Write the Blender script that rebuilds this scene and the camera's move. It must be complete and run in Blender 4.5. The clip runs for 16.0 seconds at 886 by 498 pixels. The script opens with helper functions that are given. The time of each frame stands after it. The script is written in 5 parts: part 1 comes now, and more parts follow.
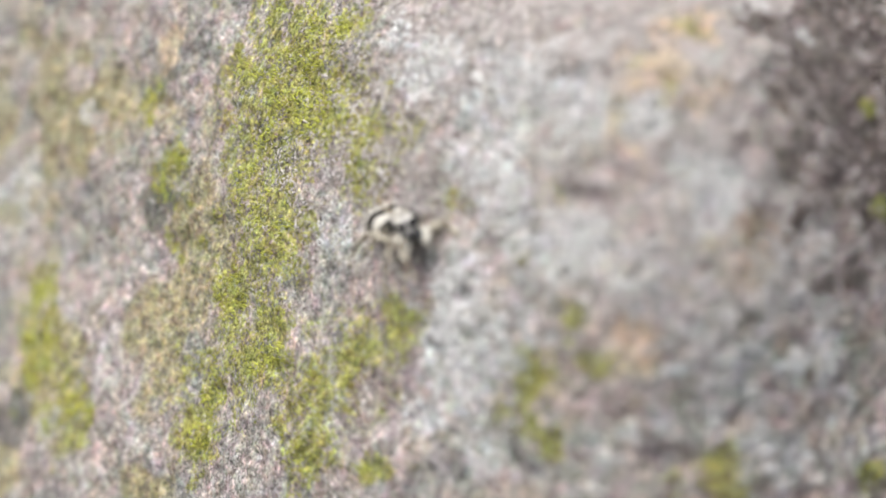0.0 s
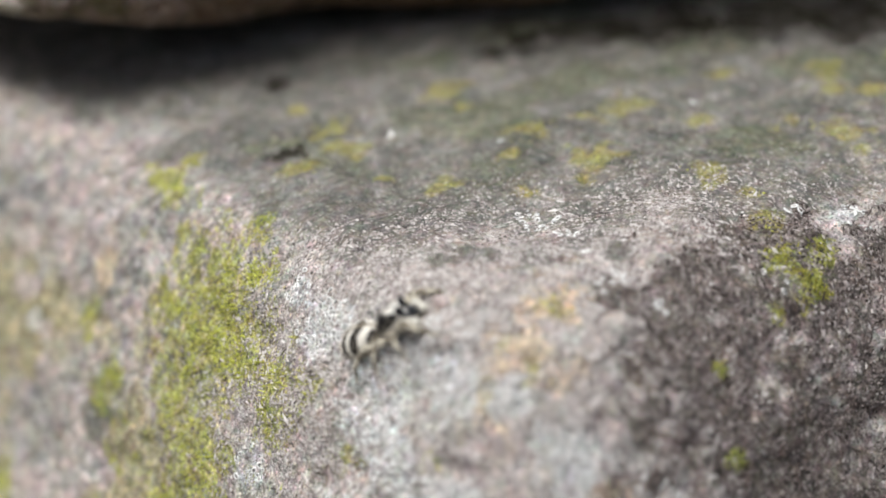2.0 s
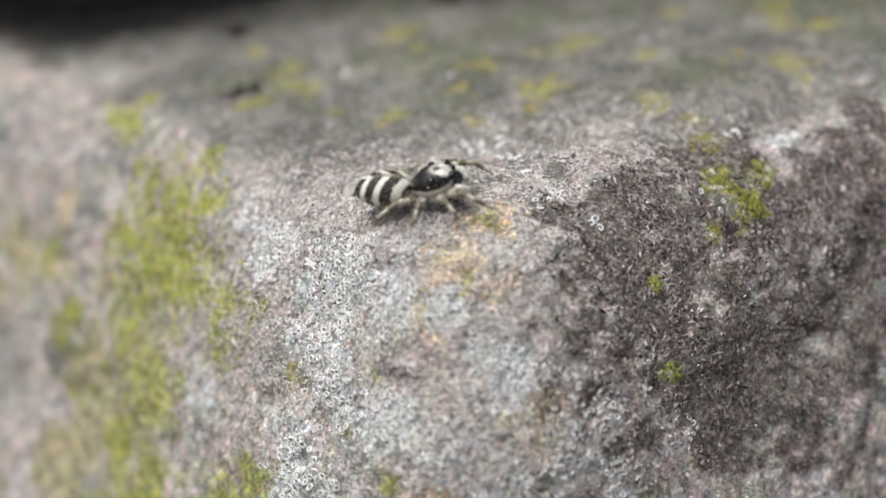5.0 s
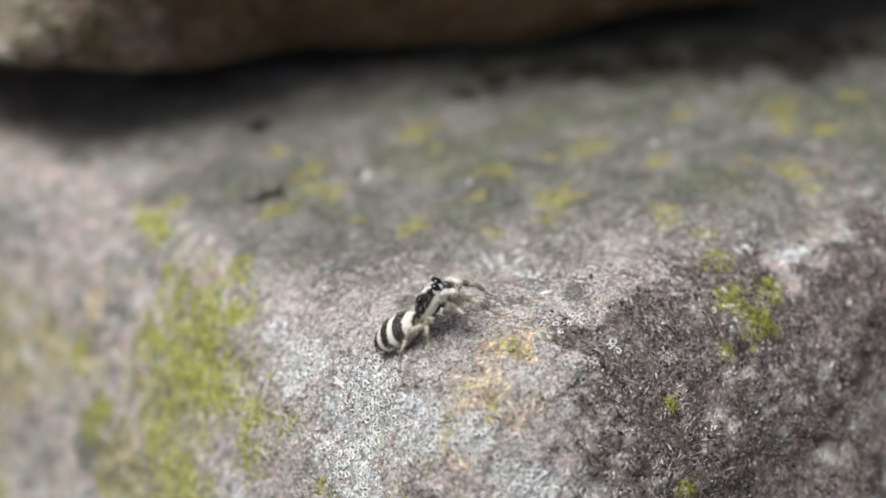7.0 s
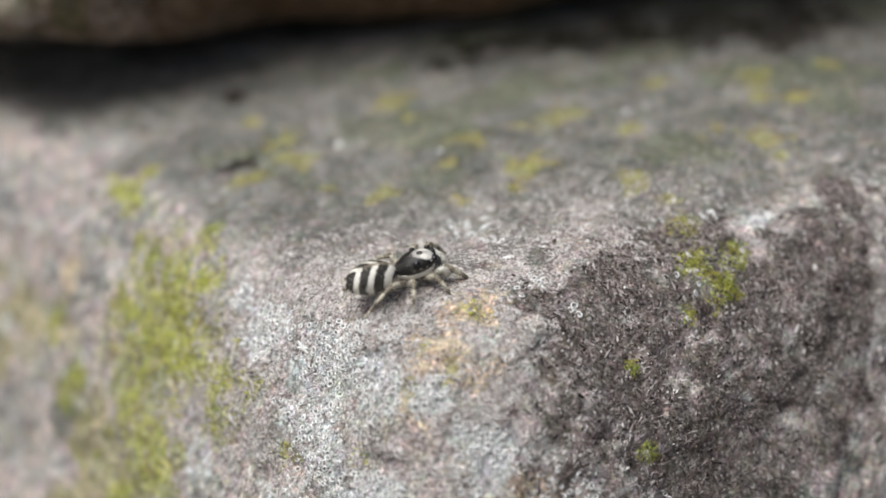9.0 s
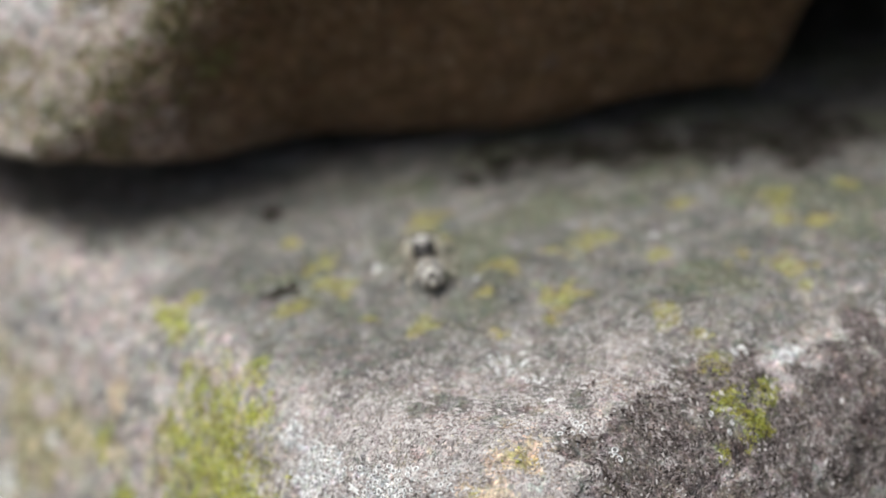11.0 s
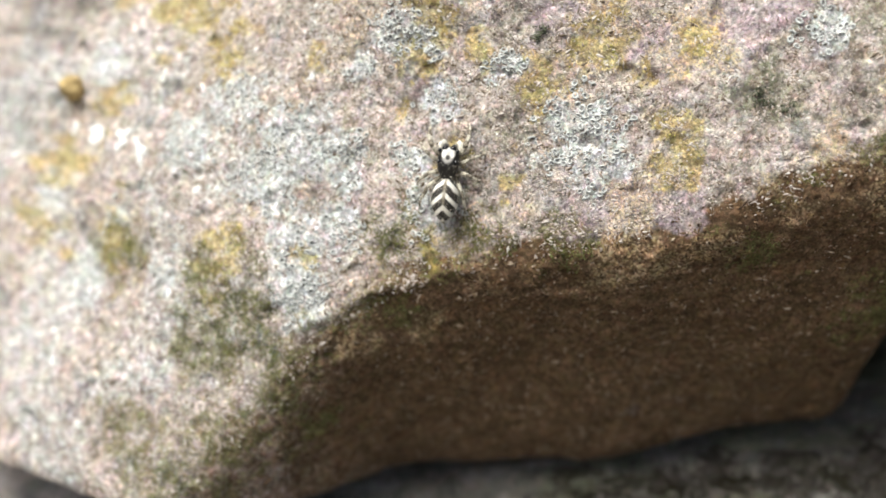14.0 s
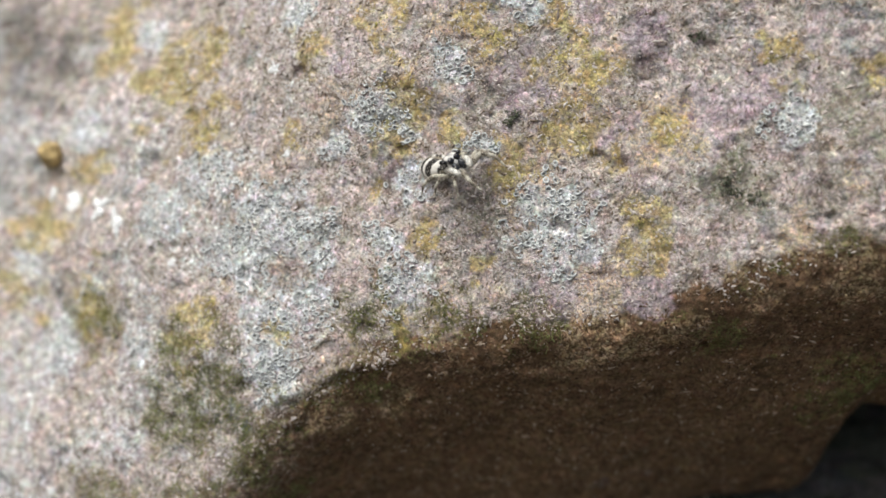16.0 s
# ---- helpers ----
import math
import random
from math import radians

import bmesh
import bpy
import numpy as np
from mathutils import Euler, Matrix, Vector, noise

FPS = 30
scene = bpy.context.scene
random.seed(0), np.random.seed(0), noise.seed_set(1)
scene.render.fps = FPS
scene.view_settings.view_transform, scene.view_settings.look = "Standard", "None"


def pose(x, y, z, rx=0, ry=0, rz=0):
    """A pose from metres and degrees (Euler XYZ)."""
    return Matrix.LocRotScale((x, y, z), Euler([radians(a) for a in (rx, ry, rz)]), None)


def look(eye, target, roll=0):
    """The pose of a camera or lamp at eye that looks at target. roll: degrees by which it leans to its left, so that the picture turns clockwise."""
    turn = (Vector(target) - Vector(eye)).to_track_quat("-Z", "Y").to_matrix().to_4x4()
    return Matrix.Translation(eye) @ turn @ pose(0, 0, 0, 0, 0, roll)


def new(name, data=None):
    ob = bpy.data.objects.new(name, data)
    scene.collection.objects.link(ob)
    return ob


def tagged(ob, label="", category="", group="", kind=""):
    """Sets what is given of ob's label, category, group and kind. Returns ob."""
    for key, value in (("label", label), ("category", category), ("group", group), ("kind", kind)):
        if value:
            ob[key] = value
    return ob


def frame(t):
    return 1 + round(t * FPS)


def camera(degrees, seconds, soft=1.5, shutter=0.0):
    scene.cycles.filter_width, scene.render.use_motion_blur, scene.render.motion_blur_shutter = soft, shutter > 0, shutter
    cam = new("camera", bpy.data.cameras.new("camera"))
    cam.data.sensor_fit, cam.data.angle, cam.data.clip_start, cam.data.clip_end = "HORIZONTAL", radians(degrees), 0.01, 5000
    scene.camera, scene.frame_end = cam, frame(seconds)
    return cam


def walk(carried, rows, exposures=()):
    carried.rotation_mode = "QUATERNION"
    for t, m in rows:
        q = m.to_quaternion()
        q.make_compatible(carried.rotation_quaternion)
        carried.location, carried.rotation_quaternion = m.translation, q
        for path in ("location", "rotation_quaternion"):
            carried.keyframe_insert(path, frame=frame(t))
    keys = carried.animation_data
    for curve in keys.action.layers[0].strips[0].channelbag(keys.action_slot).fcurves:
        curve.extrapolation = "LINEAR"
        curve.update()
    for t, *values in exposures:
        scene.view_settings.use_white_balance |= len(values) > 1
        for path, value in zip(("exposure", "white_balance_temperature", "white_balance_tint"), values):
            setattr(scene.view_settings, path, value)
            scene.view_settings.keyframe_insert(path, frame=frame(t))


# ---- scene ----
cam = camera(35.14, 16.0, soft=1.6)
PATH = [
    (0, (0.00500, -0.00823, 0.16402), (-0.0391, 0.8842, -0.2849), -0.16),
    (0.5, (0.00432, -0.00863, 0.16534), (-0.0468, 0.8861, -0.2783), -0.28),
    (1, (0.00540, -0.00820, 0.16922), (-0.0428, 0.8847, -0.2785), -0.80),
    (1.5, (0.00801, -0.00732, 0.17337), (-0.0467, 0.8852, -0.2743), -1.44),
    (2, (0.01117, -0.00779, 0.17795), (-0.0420, 0.8842, -0.2710), -1.85),
    (2.5, (0.01012, -0.00918, 0.17643), (-0.0419, 0.8762, -0.2855), -1.49),
    (3, (0.00982, -0.00741, 0.17521), (-0.0485, 0.8798, -0.2824), -1.44),
    (3.5, (0.01380, -0.00884, 0.17582), (-0.0508, 0.8815, -0.2749), -1.98),
    (3.7, (0.01537, -0.00940, 0.17430), (-0.0501, 0.8787, -0.2807), -2.33),
    (5.8, (0.01413, -0.01076, 0.17602), (-0.0382, 0.8836, -0.2682), -2.02),
    (6, (0.01406, -0.01006, 0.17755), (-0.0361, 0.8803, -0.2749), -1.95),
    (6.5, (0.01374, -0.00960, 0.17869), (-0.0348, 0.8839, -0.2677), -2.00),
    (7, (0.01327, -0.01062, 0.18154), (-0.0410, 0.8832, -0.2636), -2.30),
    (7.5, (0.01405, -0.01137, 0.18087), (-0.0460, 0.8845, -0.2594), -2.46),
    (8, (0.01451, -0.01114, 0.17923), (-0.0466, 0.8813, -0.2677), -2.48),
    (10.3, (0.01754, -0.01187, 0.18388), (-0.0474, 0.8761, -0.2714), -3.28),
    (10.5, (0.01649, -0.01200, 0.18450), (-0.0425, 0.8765, -0.2705), -3.13),
    (11, (0.01358, -0.01079, 0.18886), (-0.0464, 0.8812, -0.2592), -3.13),
    (11.5, (0.01423, -0.00999, 0.19118), (-0.0515, 0.8846, -0.2508), -3.72),
    (12, (0.01309, -0.00982, 0.19042), (-0.0564, 0.8894, -0.2414), -3.69),
    (12.5, (0.01303, -0.00836, 0.19850), (-0.0520, 0.8946, -0.2262), -3.82),
    (13, (0.00898, -0.00924, 0.20580), (-0.0523, 0.8961, -0.2144), -3.96),
    (13.5, (0.00805, -0.00916, 0.20881), (-0.0496, 0.9025, -0.1981), -3.53),
    (14, (0.00783, -0.00844, 0.21002), (-0.0523, 0.9092, -0.1828), -3.26),
    (14.5, (0.00892, -0.00714, 0.21315), (-0.0551, 0.9099, -0.1805), -3.30),
    (15, (0.00860, -0.00712, 0.21612), (-0.0529, 0.9166, -0.1619), -3.09),
    (15.5, (0.00914, -0.00765, 0.21459), (-0.0457, 0.9171, -0.1620), -2.66),
    (16, (0.00925, -0.00740, 0.21514), (-0.0427, 0.9125, -0.1735), -2.31),
]
walk(cam, [(t, look(eye, target, roll)) for t, eye, target, roll in PATH],
     exposures=[(0, 0.12, 6500, 10), (1.5, 0.0, 6480, 9), (3.5, -0.05, 6450, 8), (7, -0.1, 6400, 8), (8.2, -0.1, 6400, 8), (10.5, -0.15, 6400, 8), (11, -0.06, 6380, 8), (12.1, 0.37, 6330, 8), (12.35, 0.38, 6600, 6), (12.7, 0.45, 6700, 5), (13, 0.58, 6700, 5), (13.5, 0.58, 6720, 4), (14, 0.5, 6650, 6), (14.5, 0.33, 6500, 8), (15.3, 0.03, 6430, 8), (16, 0.02, 6400, 8)])
spider = new("spider")
focus = new("focus_point")
walk(focus, [(t, pose(x / 1000, y / 1000, z / 1000)) for t, x, y, z in [
    (0, -6, 59.5, 135), (0.5, -5, 58.5, 137), (1, -3, 58, 140), (1.5, 1, 59, 143), (2, 7, 60, 145), (2.5, 8, 59.5, 145), (3.5, 12, 57.5, 145),
    (5.8, 9.5, 53, 146), (6.5, 9, 53, 146), (8, 9, 52.5, 146), (10.3, 10, 55.5, 146), (10.7, 10, 55.5, 146), (11, 12, 53, 146), (11.3, 9, 64, 146), (11.5, 7, 71, 146),
    (11.8, 5, 79, 150), (12.2, 5, 76.5, 158), (12.5, 5, 76, 166), (13, 3, 75.5, 172), (13.5, 3, 77, 174), (14, 3, 80, 176), (14.5, 5, 84.5, 181), (16, 5.5, 84.5, 182)]])
cam.data.dof.use_dof = True
cam.data.dof.focus_object = focus
cam.data.dof.aperture_fstop = 18.5
MM = 0.001

# ---- light ----
world = bpy.data.worlds.new("overcast_sky")
world.use_nodes = True
scene.world = world
wn = world.node_tree.nodes
sky = wn.new("ShaderNodeTexSky")
sky.sky_type = 'NISHITA'
sky.sun_disc = False
sky.sun_elevation = radians(62)
sky.sun_rotation = radians(215)
sky.dust_density = 6.0
sky.air_density = 1.0
wn["Background"].inputs["Strength"].default_value = 0.075
world.node_tree.links.new(sky.outputs[0], wn["Background"].inputs["Color"])

sun = new("sun", bpy.data.lights.new("sun", 'SUN'))
sun.data.energy = 3.4
sun.data.angle = radians(36)
sun.data.color = (1.0, 0.985, 0.955)
sun.matrix_world = look((0, 0, 0), (0.30, 0.17, -0.94))


# ---- noise on coordinates in millimetres ----
def lattice(ix, iy, iz, seed):
    h = (ix * 374761393 + iy * 668265263 + iz * 2147483647 + seed * 1274126177) & 0xFFFFFFFF
    h = ((h ^ (h >> 13)) * 1274126177) & 0xFFFFFFFF
    h = ((h ^ (h >> 16)) * 2246822519) & 0xFFFFFFFF
    return ((h ^ (h >> 15)) & 0xFFFF) / 32767.5 - 1.0


def bumps(p, size, seed=0):
    """Smooth noise from -1 to 1 with features of that size."""
    q = p / size + 1000.0
    i = np.floor(q).astype(np.int64)
    f = q - i
    f = f * f * f * (f * (f * 6 - 15) + 10)
    out = 0
    for dx in (0, 1):
        for dy in (0, 1):
            for dz in (0, 1):
                w = (f[:, 0] if dx else 1 - f[:, 0]) * (f[:, 1] if dy else 1 - f[:, 1]) * (f[:, 2] if dz else 1 - f[:, 2])
                out = out + w * lattice(i[:, 0] + dx, i[:, 1] + dy, i[:, 2] + dz, seed)
    return out


def smooth(a, b, v):
    s = np.clip((v - a) / (b - a), 0, 1)
    return s * s * (3 - 2 * s)


# ---- materials ----
def material(name, rough=0.8, spec=0.3):
    m = bpy.data.materials.new(name)
    m.use_nodes = True
    b = m.node_tree.nodes["Principled BSDF"]
    b.inputs["Roughness"].default_value = rough
    b.inputs["Specular IOR Level"].default_value = spec
    return m, m.node_tree.nodes, m.node_tree.links, b


def plain(name, colour, rough=0.7, spec=0.3, scale=4000, vary=0.25):
    m, n, l, b = material(name, rough, spec)
    tex = n.new("ShaderNodeTexNoise")
    tex.inputs["Scale"].default_value = scale
    co = n.new("ShaderNodeTexCoord")
    l.new(co.outputs["Object"], tex.inputs["Vector"])
    ramp = n.new("ShaderNodeValToRGB")
    ramp.color_ramp.elements[0].position, ramp.color_ramp.elements[1].position = 0.3, 0.7
    ramp.color_ramp.elements[0].color = (*[c * (1 - vary) for c in colour], 1)
    ramp.color_ramp.elements[1].color = (*[min(1, c * (1 + vary)) for c in colour], 1)
    l.new(tex.outputs["Fac"], ramp.inputs["Fac"])
    l.new(ramp.outputs["Color"], b.inputs["Base Color"])
    return m


def stone_material(name, bare, crust, washes, moss, yellow, peach, pink, grit=1.0):
    """Weathered sandstone: grains, stains, growth and some painted shade, laid out by the masks on the mesh."""
    m, n, l, b = material(name, 0.92, 0.18)
    co = n.new("ShaderNodeTexCoord").outputs["Object"]

    def tex(kind, scale, **put):
        t = n.new(kind)
        t.inputs["Scale"].default_value = scale
        for k, v in put.items():
            t.inputs[k].default_value = v
        l.new(co, t.inputs["Vector"])
        return t

    def math(op, x, y=0.0, clamp=False):
        t = n.new("ShaderNodeMath")
        t.operation, t.use_clamp = op, clamp
        for k, v in enumerate((x, y)):
            if isinstance(v, (int, float)):
                t.inputs[k].default_value = v
            else:
                l.new(v, t.inputs[k])
        return t.outputs[0]

    def mix(fac, x, y, blend='MIX'):
        t = n.new("ShaderNodeMix")
        t.data_type, t.blend_type = 'RGBA', blend
        for k, v in ((0, fac), (6, x), (7, y)):
            if isinstance(v, (int, float)):
                t.inputs[k].default_value = v
            elif isinstance(v, tuple):
                t.inputs[k].default_value = (*v, 1)
            else:
                l.new(v, t.inputs[k])
        return t.outputs[2]

    def ramp(fac, *stops):
        t = n.new("ShaderNodeValToRGB")
        while len(t.color_ramp.elements) < len(stops):
            t.color_ramp.elements.new(0.5)
        for e, (p, c) in zip(t.color_ramp.elements, stops):
            e.position, e.color = p, (*c, 1) if isinstance(c, tuple) else (c, c, c, 1)
        l.new(fac, t.inputs["Fac"])
        return t.outputs["Color"]

    warp = tex("ShaderNodeTexNoise", 4200, Detail=3.0, Roughness=0.65)
    push = n.new("ShaderNodeVectorMath")
    push.operation = 'MULTIPLY_ADD'
    push.inputs[1].default_value = (0.00026, 0.00026, 0.00026)
    l.new(warp.outputs["Color"], push.inputs[0])
    l.new(co, push.inputs[2])
    torn = push.outputs[0]

    def ragged(kind, scale, **put):
        t = tex(kind, scale, **put)
        l.new(torn, t.inputs["Vector"])
        return t

    coarse = tex("ShaderNodeTexNoise", 420, Detail=4.0, Roughness=0.65).outputs["Fac"]
    mid = tex("ShaderNodeTexNoise", 1500, Detail=4.0, Roughness=0.7).outputs["Fac"]
    fine = tex("ShaderNodeTexNoise", 5200, Detail=2.0, Roughness=0.6).outputs["Fac"]
    cells = ragged("ShaderNodeTexVoronoi", 6400 - 1600 * (1 - grit))
    big = ragged("ShaderNodeTexVoronoi", 2900)
    clots = tex("ShaderNodeTexNoise", 1150, Detail=8.0, Roughness=0.78, Lacunarity=2.2).outputs["Fac"]
    crumbs = tex("ShaderNodeTexNoise", 2600, Detail=6.0, Roughness=0.75, Distortion=0.5).outputs["Fac"]
    tints = tex("ShaderNodeTexNoise", 820, Detail=7.0, Roughness=0.8)
    pick = n.new("ShaderNodeSeparateColor")
    l.new(cells.outputs["Color"], pick.inputs[0])
    pick2 = n.new("ShaderNodeSeparateColor")
    l.new(big.outputs["Color"], pick2.inputs[0])
    grain, hue = pick.outputs[0], pick.outputs[1]
    blot = math('ADD', math('MULTIPLY', mid, 0.35), math('ADD', math('MULTIPLY', crumbs, 0.35), math('MULTIPLY', fine, 0.3)))

    def cover(mask, soft=0.16, jitter=1.5, gritty=0.0):
        at = n.new("ShaderNodeAttribute")
        at.attribute_name = mask
        v = math('ADD', at.outputs["Fac"], math('MULTIPLY', math('SUBTRACT', blot, 0.5), jitter))
        if gritty:
            v = math('ADD', v, math('MULTIPLY', math('SUBTRACT', pick.outputs[1], 0.5), gritty))
        t = n.new("ShaderNodeMapRange")
        t.interpolation_type = 'SMOOTHSTEP'
        t.inputs["From Min"].default_value, t.inputs["From Max"].default_value = 0.5 - soft, 0.5 + soft
        l.new(v, t.inputs["Value"])
        return math('MULTIPLY', t.outputs[0], math('MULTIPLY', at.outputs["Fac"], 4.0, True))

    drift = tex("ShaderNodeTexNoise", 240, Detail=5.0, Roughness=0.7, Distortion=0.6).outputs["Fac"]
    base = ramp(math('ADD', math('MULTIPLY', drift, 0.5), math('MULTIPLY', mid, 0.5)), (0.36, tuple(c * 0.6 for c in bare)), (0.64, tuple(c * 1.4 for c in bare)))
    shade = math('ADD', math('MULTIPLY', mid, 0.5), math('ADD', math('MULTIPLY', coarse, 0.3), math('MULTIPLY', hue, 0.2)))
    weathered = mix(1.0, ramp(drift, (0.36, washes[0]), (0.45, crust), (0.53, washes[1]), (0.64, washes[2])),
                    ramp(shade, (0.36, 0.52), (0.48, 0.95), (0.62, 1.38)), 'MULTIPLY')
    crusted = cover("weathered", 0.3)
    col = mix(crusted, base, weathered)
    stain = tex("ShaderNodeTexNoise", 690, Detail=6.0, Roughness=0.75, Distortion=0.4).outputs["Fac"]
    blush = tex("ShaderNodeTexNoise", 560, Detail=6.0, Roughness=0.75, Distortion=0.4).outputs["Fac"]
    col = mix(math('MULTIPLY', crusted, math('MULTIPLY', ramp(blush, (0.52, 0.0), (0.62, 1.0)), 0.5)), col, (0.59, 0.53, 0.55))
    col = mix(math('MULTIPLY', crusted, math('MULTIPLY', ramp(stain, (0.54, 0.0), (0.64, 1.0)), 0.45)), col, (0.20, 0.185, 0.092))
    film = cover("film", 0.3, 1.6, 0.5)
    col = mix(math('MULTIPLY', film, 0.9), col, ramp(math('ADD', math('MULTIPLY', drift, 0.5), math('MULTIPLY', blot, 0.5)), (0.38, (0.070, 0.070, 0.066)), (0.5, (0.165, 0.168, 0.154)), (0.61, (0.32, 0.31, 0.30))))
    col = mix(math('MULTIPLY', cover("pink", 0.3, 1.0), 0.8), col, ramp(shade, (0.4, tuple(c * 0.55 for c in pink)), (0.6, tuple(c * 1.1 for c in pink))))
    soot = ramp(math('ADD', math('MULTIPLY', clots, 0.55), math('MULTIPLY', crumbs, 0.45)), (0.36, (0.028, 0.024, 0.021)), (0.46, (0.085, 0.070, 0.064)), (0.55, (0.175, 0.150, 0.143)), (0.64, (0.40, 0.365, 0.36)))
    col = mix(math('MULTIPLY', cover("dark", 0.5, 2.4, 0.5), 0.88), col, soot)
    col = mix(math('MULTIPLY', cover("green", 0.45, 1.8, 0.7), 0.6), col, ramp(blot, (0.38, (0.065, 0.078, 0.045)), (0.62, (0.24, 0.265, 0.165))))
    # near-black at the gap: dark moss, deepened to stand in for shade
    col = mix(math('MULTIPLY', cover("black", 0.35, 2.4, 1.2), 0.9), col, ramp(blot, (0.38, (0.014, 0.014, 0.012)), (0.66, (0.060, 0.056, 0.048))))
    col = mix(math('MULTIPLY', cover("peach", 0.4, 2.4, 0.8), 0.72), col, ramp(hue, (0.2, peach), (0.8, tuple(c + 0.11 for c in peach))))
    col = mix(math('MULTIPLY', cover("pale", 0.25, 1.6, 0.4), 0.85), col, ramp(blot, (0.38, (0.38, 0.40, 0.41)), (0.62, (0.73, 0.76, 0.78))))
    col = mix(math('MULTIPLY', cover("yellow", 0.45, 1.7, 0.4), 0.68), col, ramp(blot, (0.38, tuple(c * 0.6 for c in yellow)), (0.62, yellow)))
    col = mix(math('MULTIPLY', cover("moss", 0.22, 3.2, 0.7), 0.85), col, ramp(blot, (0.38, tuple(c * 0.4 for c in moss)), (0.62, moss)))
    col = mix(math('SUBTRACT', 1.0, math('MULTIPLY', film, 0.65)), col, ramp(grain, *[(p, 1 + grit * (f - 1)) for p, f in ((0.0, 0.55), (0.25, 0.86), (0.55, 1.0), (0.86, 1.15), (1.0, 1.42))]), 'MULTIPLY')
    col = mix(math('SUBTRACT', 1.0, math('MULTIPLY', film, 0.45)), col, ramp(clots, (0.33, 0.54), (0.43, 0.90), (0.52, 1.12), (0.66, 1.55)), 'MULTIPLY')
    col = mix(math('SUBTRACT', 1.0, math('MULTIPLY', film, 0.4)), col, ramp(crumbs, (0.36, 0.66), (0.5, 1.03), (0.64, 1.30)), 'MULTIPLY')
    part_tint = n.new("ShaderNodeSeparateColor")
    l.new(tints.outputs["Color"], part_tint.inputs[0])
    col = mix(0.8, col, ramp(part_tint.outputs[0], (0.38, (1.10, 0.97, 0.90)), (0.5, (1.0, 1.0, 1.0)), (0.62, (0.93, 1.0, 1.05))), 'MULTIPLY')
    col = mix(0.8, col, ramp(part_tint.outputs[1], (0.38, (1.06, 0.95, 1.04)), (0.5, (1.0, 1.0, 1.0)), (0.62, (0.97, 1.04, 0.90))), 'MULTIPLY')
    col = mix(math('SUBTRACT', 1.0, math('MULTIPLY', film, 0.5)), col, ramp(pick2.outputs[0], (0.0, 0.78), (0.5, 1.0), (1.0, 1.2)), 'MULTIPLY')
    col = mix(1.0, col, ramp(pick2.outputs[1], (0.0, (1.04, 0.97, 1.0)), (0.35, (1.0, 1.0, 1.0)), (0.6, (0.94, 1.0, 0.95)), (0.8, (1.02, 1.0, 0.95)), (1.0, (1.06, 1.06, 1.09))), 'MULTIPLY')
    col = mix(math('MULTIPLY', ramp(pick.outputs[2], (0.955, 0.0), (0.97, 1.0)), math('MULTIPLY', crusted, 0.42)), col, (0.66, 0.63, 0.60))
    fleck = math('MULTIPLY', ramp(pick2.outputs[2], (0.93, 0.0), (0.95, 1.0)), ramp(math('ADD', big.outputs["Distance"], math('MULTIPLY', fine, 0.5)), (0.5, 1.0), (0.62, 0.0)))
    col = mix(math('MULTIPLY', fleck, math('MULTIPLY', crusted, 0.6)), col, (0.68, 0.66, 0.63))
    l.new(col, b.inputs["Base Color"])
    height = math('ADD', math('ADD', math('MULTIPLY', cells.outputs["Distance"], -0.3), math('MULTIPLY', big.outputs["Distance"], -0.4)), math('ADD', math('MULTIPLY', clots, 1.6), math('MULTIPLY', crumbs, 1.3)))
    bump = n.new("ShaderNodeBump")
    bump.inputs["Strength"].default_value = 0.45 + 0.45 * grit
    bump.inputs["Distance"].default_value = 0.00013
    l.new(height, bump.inputs["Height"])
    l.new(bump.outputs[0], b.inputs["Normal"])
    return m


lower_mat = stone_material("lichened_sandstone", (0.245, 0.23, 0.215), (0.40, 0.39, 0.375),
                           ((0.29, 0.30, 0.295), (0.465, 0.405, 0.395), (0.50, 0.505, 0.495)), (0.43, 0.45, 0.10), (0.45, 0.42, 0.11), (0.54, 0.42, 0.28), (0.55, 0.475, 0.46))
# bare brown is the underside's own, made darker to carry its shade
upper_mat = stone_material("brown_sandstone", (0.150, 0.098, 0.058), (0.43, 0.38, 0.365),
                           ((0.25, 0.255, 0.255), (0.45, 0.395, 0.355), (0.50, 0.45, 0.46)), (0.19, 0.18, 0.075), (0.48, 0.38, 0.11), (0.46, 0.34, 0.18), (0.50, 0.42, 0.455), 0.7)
moss_mat = plain("yellow_green_moss", (0.44, 0.465, 0.085), 0.85, 0.2, 900, 0.45)
deep_mat = plain("deep_green_moss", (0.30, 0.29, 0.05), 0.9, 0.15, 1400, 0.6)
olive_mat = plain("olive_moss", (0.17, 0.18, 0.07), 0.9, 0.15, 900, 0.5)
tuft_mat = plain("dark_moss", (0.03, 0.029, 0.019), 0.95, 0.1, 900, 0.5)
cream_mat = plain("cream_lichen", (0.38, 0.39, 0.28), 0.9, 0.2, 1500, 0.35)
dusky_mat = plain("dusky_green_moss", (0.10, 0.11, 0.075), 0.95, 0.1, 1500, 0.6)
yellow_mat = plain("yellow_lichen", (0.40, 0.37, 0.12), 0.85, 0.2, 1500, 0.4)
lime_mat = plain("greenish_yellow_lichen", (0.40, 0.41, 0.11), 0.85, 0.2, 1500, 0.4)
pale_mat = plain("grey_white_lichen", (0.52, 0.54, 0.545), 0.9, 0.2, 1500, 0.35)
rim_mat = plain("lichen_rim", (0.76, 0.77, 0.77), 0.8, 0.25, 3000, 0.2)
disc_mat = plain("lichen_disc", (0.23, 0.23, 0.225), 0.85, 0.2, 3000, 0.4)
